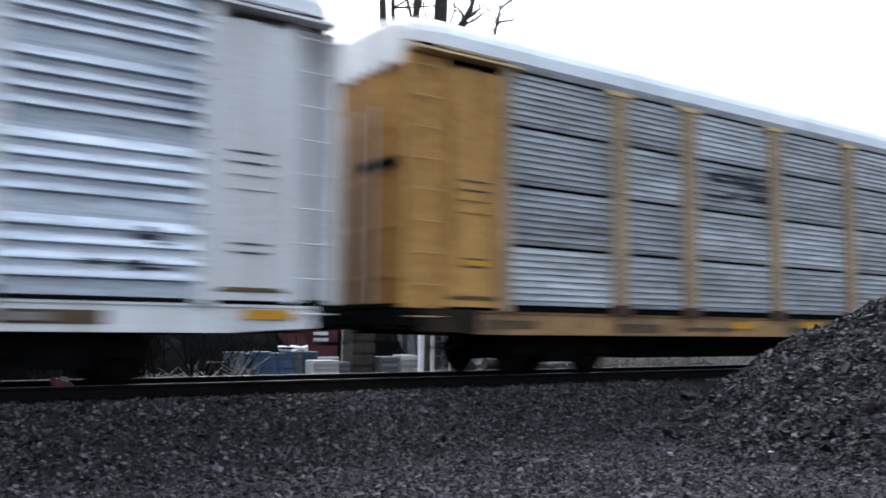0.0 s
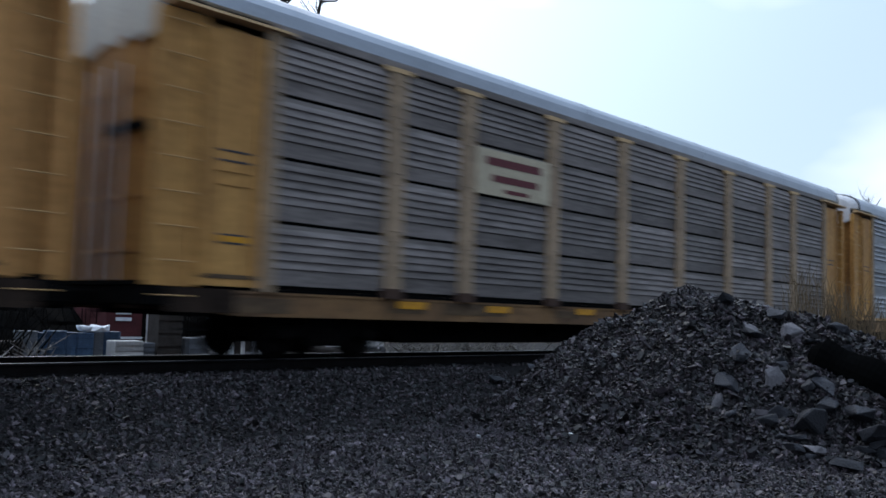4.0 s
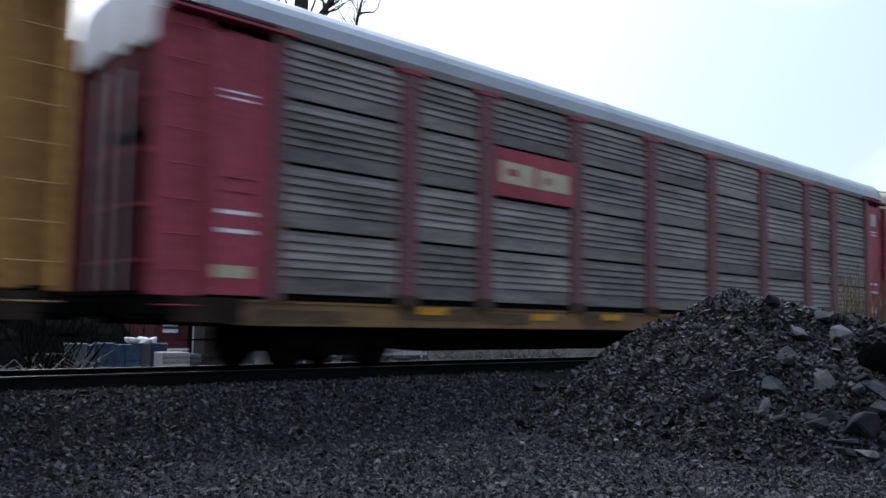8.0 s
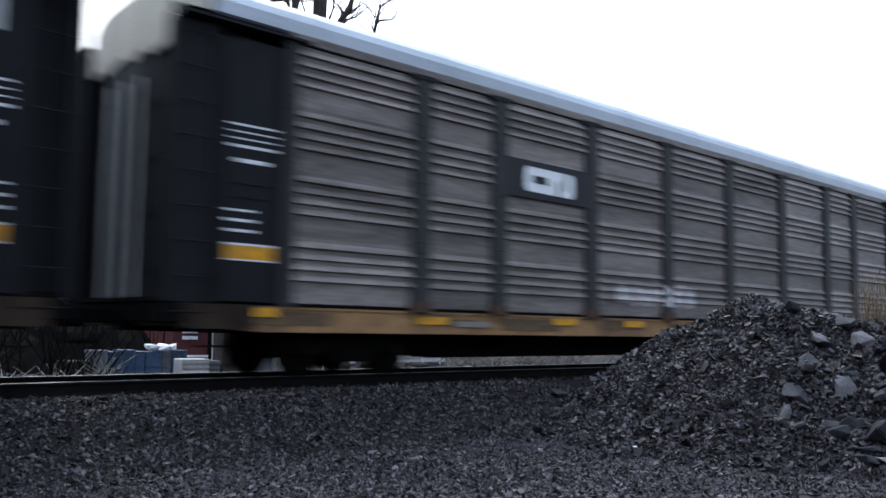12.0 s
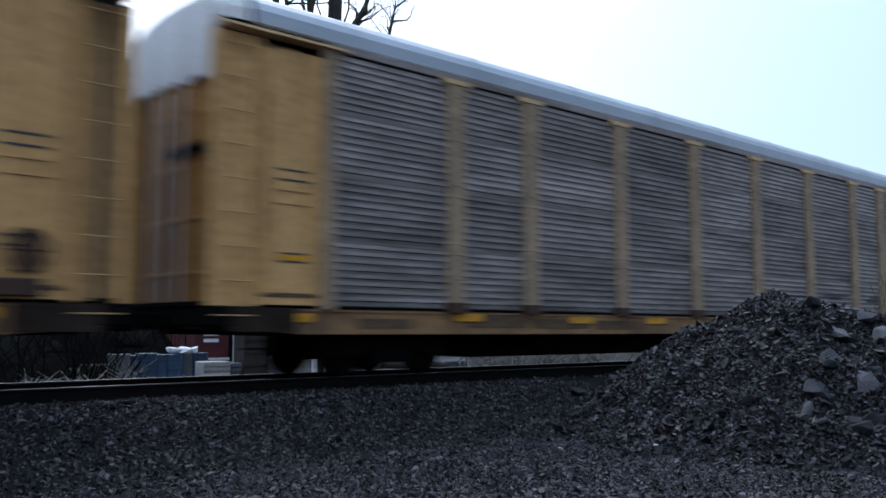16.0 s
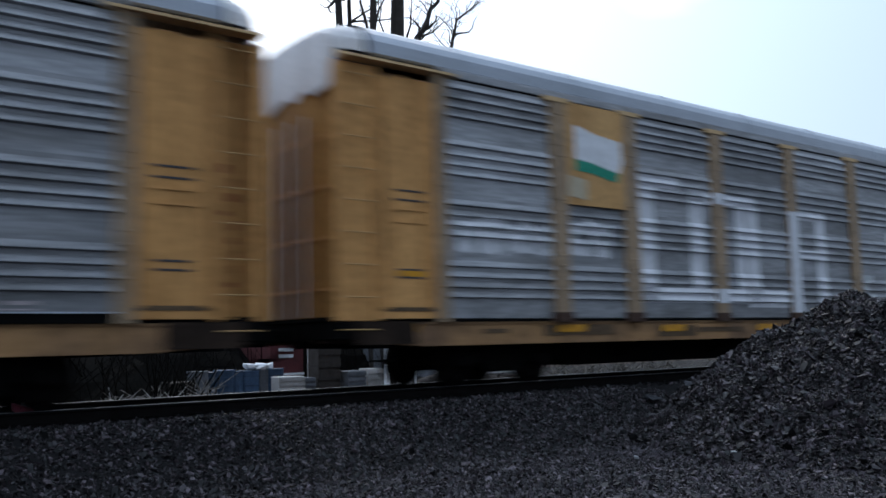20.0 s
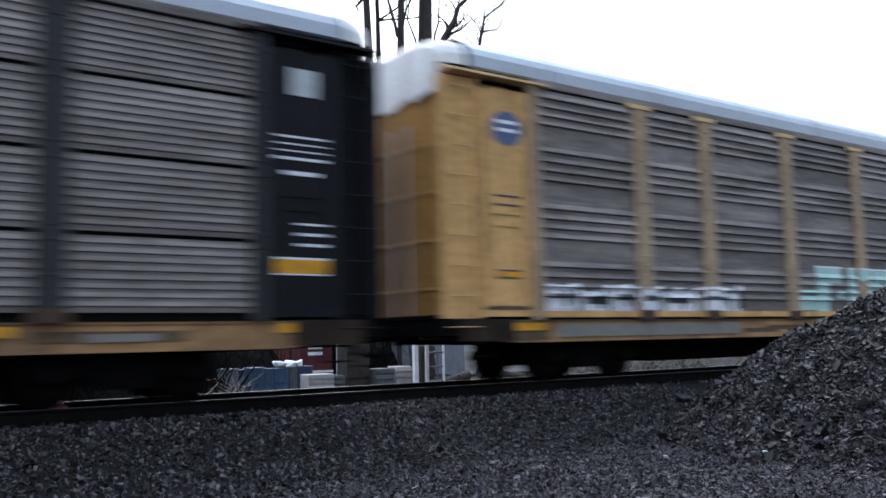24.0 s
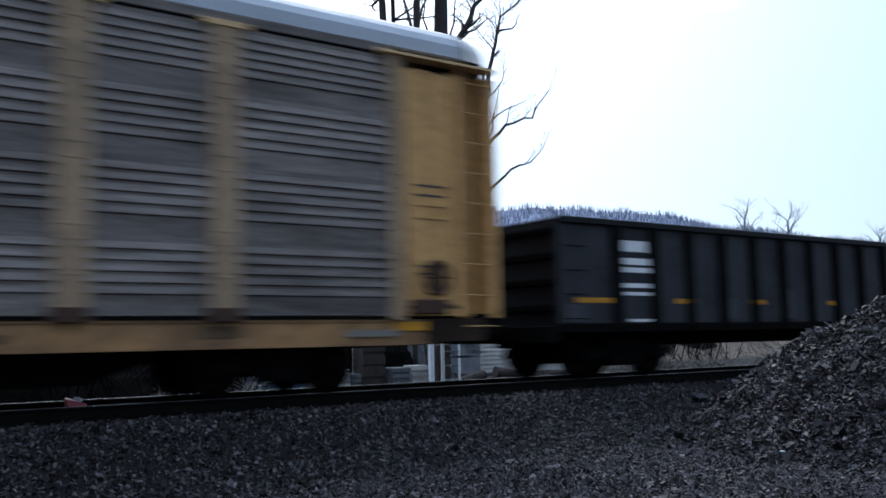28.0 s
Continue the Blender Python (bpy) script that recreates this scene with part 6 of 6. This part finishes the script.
for i, (x, y, s) in enumerate(((23.3, 18.0, 0.55), (22.7, 18.2, 0.32), (24.0, 18.3, 0.36), (7.1, 19.0, 0.5), (7.5, 19.4, 0.42), (6.8, 19.6, 0.36), (8.3, 20.0, 0.4), (21.6, 18.8, 0.4), (25.2, 19.2, 0.5))):
    ob = new("boulder", rock_geo(s * 1.5, s, s * 0.7, 300 + i, 18).mesh("boulder", M["slab_light"]))
    ob.matrix_world = pose(x, y, floor_at(x, y) + s * 0.25, 5, 8, i * 40)
    tagged(ob, "pale boulder lying beyond the track", "rock", "boulders beyond the track")
# pink litter beside the far rail
bag = tagged(new("plastic_bag"), "crumpled pink plastic bag lying between the rails", "bag")
bag.location = (3.12, 13.10, -0.11)
part("body", rock_geo(0.30, 0.22, 0.16, 91, 26), material("pink_plastic", (0.62, 0.16, 0.20), (0.5, 0.12, 0.16), 0.4, 0, 6, 40, 0.02, 0.2), bag)
part("tied_top", rock_geo(0.12, 0.12, 0.10, 92, 14), M["p_white"], bag, "white knotted top").location = (0.03, -0.02, 0.07)


# ---- bare winter trees ----
def tree(x, y, tall, girth, seed, lean=(0.0, 0.0), low=0.35, spread=0.55, split=4, far=False, sides=8, ways=()):
    r = random.Random(seed)
    t = tagged(new("tree"), "bare winter tree with dark trunk and fine twigs", "tree", "bare trees")
    z = floor_at(x, y) - 0.2 if y < 200 else 0
    t.location = (x, y, z)
    twigs = Geo()
    limbs = []

    def bend(g, p, d, length, r0, r1, steps, n, curl):
        pts = [(p.copy(), r0)]
        for k in range(steps):
            d = (d + Vector((r.gauss(0, curl), r.gauss(0, curl), r.gauss(0.03, curl * 0.6)))).normalized()
            q = p + d * (length / steps)
            ra = r0 + (r1 - r0) * k / steps
            rb = r0 + (r1 - r0) * (k + 1) / steps
            g.cyl(p, q, ra, rb, n)
            p = q
            pts.append((p.copy(), rb))
        return pts, d

    trunk = Geo()
    pts, d = bend(trunk, Vector((0, 0, 0)), Vector((lean[0], lean[1], 1)).normalized(), tall * 0.78, girth / 2, girth * 0.16, 9, sides + 2, 0.008)

    def grow(g, p, d, length, rad, level):
        steps = 5 if level < 2 else 4
        q, d2 = bend(g, p, d, length, rad, rad * 0.42, steps, max(4, sides - 2 * level), 0.16 + 0.03 * level)
        if level >= split:
            return
        kids = r.randint(3, 4) if level < 2 else r.randint(2, 4)
        for _ in range(kids):
            i = r.randint(1, len(q) - 1)
            at, rr = q[i]
            a = r.uniform(0, 6.28)
            side = Vector((math.cos(a), math.sin(a), r.uniform(-0.25, 0.6)))
            grow(twigs if level >= 1 else g, at, (d2 * 0.55 + side * 0.75).normalized(), length * r.uniform(0.42, 0.66), rr * 0.62, level + 1)

    bark = M["hazed_bark" if far else "bark"]
    part("trunk", trunk, bark, t)
    for i, (at, rr) in enumerate(pts):
        if i / len(pts) < low:
            continue
        for _ in range(2 if not far else 3):
            a = r.uniform(0, 6.28)
            out = Vector((math.cos(a), math.sin(a), r.uniform(0.8, 2.2) if far else r.uniform(0.05, 0.9))).normalized()
            g = Geo()
            grow(g, at, out, tall * spread * r.uniform(0.28, 0.55), rr * 0.55, 1 if far else 0)
            limbs.append(g)
    for rad, *points in ways:
        g = Geo()
        pts = [Vector((dx, dy, zz - z)) for dx, dy, zz in points]
        fine = []
        for k, (p, q) in enumerate(zip(pts, pts[1:])):
            for u in (0.0, 0.33, 0.67):
                fine.append(p.lerp(q, u) + Vector((r.gauss(0, 0.05), r.gauss(0, 0.05), r.gauss(0, 0.05))) * (q - p).length * 0.6)
        fine.append(pts[-1])
        for k, (p, q) in enumerate(zip(fine, fine[1:])):
            ra, rb = (rad * (1 - 0.75 * v / (len(fine) - 1)) for v in (k, k + 1))
            g.cyl(p, q, ra, rb, 7)
            if k > 1:
                for _ in range(r.randint(0, 2)):
                    side = Vector((r.uniform(-1, 1), r.uniform(-1, 1), r.uniform(-0.2, 1.0)))
                    grow(twigs, q, ((q - p).normalized() * 0.6 + side * 0.7).normalized(), r.uniform(0.7, 1.6), rb * 0.45, split - 2)
        limbs.append(g)
    for g in limbs:
        part("limb", g, bark, t)
    o = part("twig_mass", twigs, bark, t)
    o["kind"] = "stuff"
    return t


tree(22.65, 32.0, 33.0, 1.05, 3, (0.0, 0.0), 0.66, 0.24, 3,
     ways=((0.20, (0.1, 0, 12.6), (0.95, 0, 13.7), (1.5, 0, 14.75), (2.45, 0, 16.3), (3.0, 0, 18.4)), (0.07, (0.5, 0, 13.3), (0.95, 0, 14.9), (1.0, 0, 16.6)), (0.06, (-0.1, 0.2, 13.5), (-0.55, 0.2, 14.8), (-0.5, 0.2, 16.6))))
tree(21.0, 31.4, 28.0, 0.56, 4, (0.0, 0.0), 0.62, 0.22, 3, ways=((0.10, (0.0, 0, 12.8), (0.35, 0, 14.4), (0.85, 0, 16.2)), (0.08, (0.0, 0, 13.6), (-0.5, 0, 15.2), (-0.7, 0, 17.0))))
tree(20.5, 32.6, 27.0, 0.62, 5, (0.0, 0.0), 0.62, 0.22, 3)
tree(21.45, 33.4, 26.0, 0.42, 10, (-0.004, 0.0), 0.62, 0.22, 3)
tree(24.9, 32.0, 17.5, 0.38, 16, (0.03, 0.0), 0.95, 0.16, 4,
     ways=((0.11, (0.45, 0, 11.9), (0.75, 0, 13.5), (1.15, 0, 14.85), (1.36, 0, 15.7), (2.75, 0, 16.85)), (0.06, (1.2, 0, 15.0), (2.1, 0, 15.3), (2.6, 0, 16.1)),
           (0.085, (0.3, 0, 9.3), (1.5, 0, 10.45), (3.1, 0, 11.15), (4.3, 0, 12.6)), (0.06, (0.4, 0, 10.3), (1.0, 0, 10.95), (2.75, 0, 11.85)), (0.07, (0.25, 0, 7.2), (1.75, 0, 8.5), (3.0, 0, 8.95), (3.85, 0, 9.8)),
           (0.05, (0.4, 0, 11.6), (1.1, 0, 12.3), (1.8, 0, 13.4)), (0.045, (0.4, 0, 9.8), (0.95, 0, 10.6), (1.2, 0, 12.4))))
tree(7.0, 34.0, 19.0, 0.42, 7, (0.0, 0.0), 0.2, 0.40, 4)
tree(5.6, 33.0, 16.0, 0.30, 9, (0.05, 0.0), 0.25, 0.40, 3)
tree(110.0, 80.0, 21.5, 0.9, 11, (0, 0), 0.68, 0.30, 4, True, 5)
tree(120.5, 80.0, 22.0, 0.9, 12, (0, 0), 0.68, 0.30, 4, True, 5)
tree(146.0, 80.0, 20.5, 0.9, 13, (0, 0), 0.68, 0.30, 4, True, 5)
tree(188.0, 60.0, 29.0, 1.8, 14, (0, 0), 0.4, 0.5, 3, True, 6)


# ---- wooded ridge in the distance ----
def ridge_top(x):
    base = np.interp(x, (-700, 200, 310, 392, 452, 510, 628, 700, 1300), (62, 69, 72.5, 78, 77, 73.5, 71.5, 71.5, 69))
    return float(base) + 0.9 * math.sin(x * 0.06) + 0.6 * math.sin(x * 0.17 + 1)


def hill():
    g = Geo()
    xs = [k * 12.0 for k in range(-60, 110)]
    prof = ((300, 0.0), (330, 0.45), (365, 0.86), (385, 1.0), (430, 1.0), (520, 0.2))
    v = [(x, yy, -2 + max(0, ridge_top(x)) * k) for x in xs for yy, k in prof]
    n = len(prof)
    f = [(i * n + j, i * n + j + 1, (i + 1) * n + j + 1, (i + 1) * n + j) for i in range(len(xs) - 1) for j in range(n - 1)]
    g.add(v, f)
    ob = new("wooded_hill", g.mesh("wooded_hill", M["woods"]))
    tagged(ob, "distant wooded hill, grey-blue from haze put into its colour", "hill", kind="structure")
    r = random.Random(77)
    w = Geo()
    for _ in range(11000):
        x = r.uniform(230, 760)
        yy = 330 + 60 * r.random()
        base = -2 + ridge_top(x) * float(np.interp(yy, [p[0] for p in prof], [p[1] for p in prof]))
        h = 1.2 + 3.0 * r.random() ** 1.6
        w.cyl((x, yy, base - 1), (x + r.uniform(-0.8, 0.8), yy, base + h), r.uniform(0.12, 0.4), 0.08, 3)
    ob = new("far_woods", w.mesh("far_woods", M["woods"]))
    tagged(ob, "bare woods along the distant ridge, greyed by painted haze", "woods", kind="stuff")


hill()
bank = Geo()
xs = [26 + k * 2.0 for k in range(60)]
rb = random.Random(8)
v = [(x, yy, z) for x in xs for yy, z in ((30 + rb.uniform(-0.4, 0.4), -0.7), (33, 0.5 + rb.uniform(-0.15, 0.15)), (37, 1.2 + rb.uniform(-0.2, 0.2)), (48, 1.7), (52, -0.8))]
bank.add(v, [(i * 5 + j, i * 5 + j + 1, i * 5 + j + 6, i * 5 + j + 5) for i in range(len(xs) - 1) for j in range(4)])
tagged(new("earth_bank", bank.mesh("earth_bank", M["scrub"])), "brown earth bank with dead scrub behind the track", "bank", kind="structure")


# ---- dark thicket behind the yard ----
def thicket():
    r = random.Random(31)
    g = Geo()
    xs = [-30 + k * 1.5 for k in range(48)]
    v = [(x, yy, z) for x in xs for yy, z in ((31.0 + r.uniform(-0.5, 0.5), -0.75), (31.8, 0.3 + r.uniform(-0.3, 0.3)), (33.5, 1.1 + r.uniform(-0.3, 0.4)), (38.0, 1.3), (42.0, -0.8))]
    g.add(v, [(i * 5 + j, i * 5 + j + 1, i * 5 + j + 6, i * 5 + j + 5) for i in range(len(xs) - 1) for j in range(4)])
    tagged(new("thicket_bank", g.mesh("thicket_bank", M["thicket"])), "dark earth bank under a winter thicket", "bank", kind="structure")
    t = Geo()
    for _ in range(1500):
        x, yy = r.uniform(-28, 40), r.uniform(30.0, 33.5)
        h = r.uniform(0.8, 2.8)
        t.cyl((x, yy, -0.8), (x + r.gauss(0, 1.1), yy + r.uniform(-0.6, 0.6), h), r.uniform(0.010, 0.030), 0.005, 4)
    for _ in range(900):
        x, yy = r.uniform(-14, 9.0), r.uniform(21.0, 23.5)
        h = r.uniform(0.3, 1.7)
        t.cyl((x, yy, -0.8), (x + r.gauss(0, 0.9), yy + r.uniform(-0.6, 0.6), h * 0.8), r.uniform(0.012, 0.035), 0.006, 4)
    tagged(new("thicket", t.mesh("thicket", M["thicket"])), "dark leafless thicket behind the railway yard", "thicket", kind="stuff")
    # low tangled mound close to the track
    m = Geo()
    xs = [-30 + k * 1.0 for k in range(39)]
    v = [(x, yy, z) for x in xs for yy, z in ((21.5 + r.uniform(-0.3, 0.3), -0.9), (22.0, 0.1 + r.uniform(-0.25, 0.25)), (23.0, 0.75 + r.uniform(-0.3, 0.3)), (25.0, 0.9), (27.0, -0.8))]
    m.add(v, [(i * 5 + j, i * 5 + j + 1, i * 5 + j + 6, i * 5 + j + 5) for i in range(len(xs) - 1) for j in range(4)])
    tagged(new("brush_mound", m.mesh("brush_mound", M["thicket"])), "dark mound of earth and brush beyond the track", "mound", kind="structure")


# near-black: the dark of tree shadow and brush is put into this colour
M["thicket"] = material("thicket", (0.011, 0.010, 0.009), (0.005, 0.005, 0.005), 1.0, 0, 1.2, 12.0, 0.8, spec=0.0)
thicket()


# ---- movement ----
def train_at(t):
    """Where the middle of the first wagon stands along the track at t seconds."""
    u = t / 28.0
    return -7.292 - 409.37 * u + 12.370 * u * u + 0.166 * u ** 3


def motions():
    places = [(car, PITCH * i) for i, car in enumerate(TRAIN)] + list(zip(TAIL, TAIL_AT))
    for car, ahead in places:
        walk(car, [(t, pose(train_at(t) + ahead, TRACK_Y, 0)) for t in range(0, 29)])
    # the wheels roll on the rails while their wagon is near
    for car, ahead in places:
        near = [k / FPS for k in range(0, 28 * FPS + 1) if -40 < train_at(k / FPS) + ahead < 75]
        if not near:
            continue
        times = [t for t in (0.0,) if t < near[0]] + near + [t for t in (28.0,) if t > near[-1]]
        rows = []
        for t in times:
            s = min(max(t, near[0]), near[-1])
            rows.append((t, math.degrees((train_at(s) - train_at(near[0])) / 0.42)))
        for o in car.children_recursive:
            if o in WHEELS:
                x, z = o.location.x, o.location.z
                walk(o, [(t, pose(x, 0, z, 0, a, 0)) for t, a in rows])


motions()
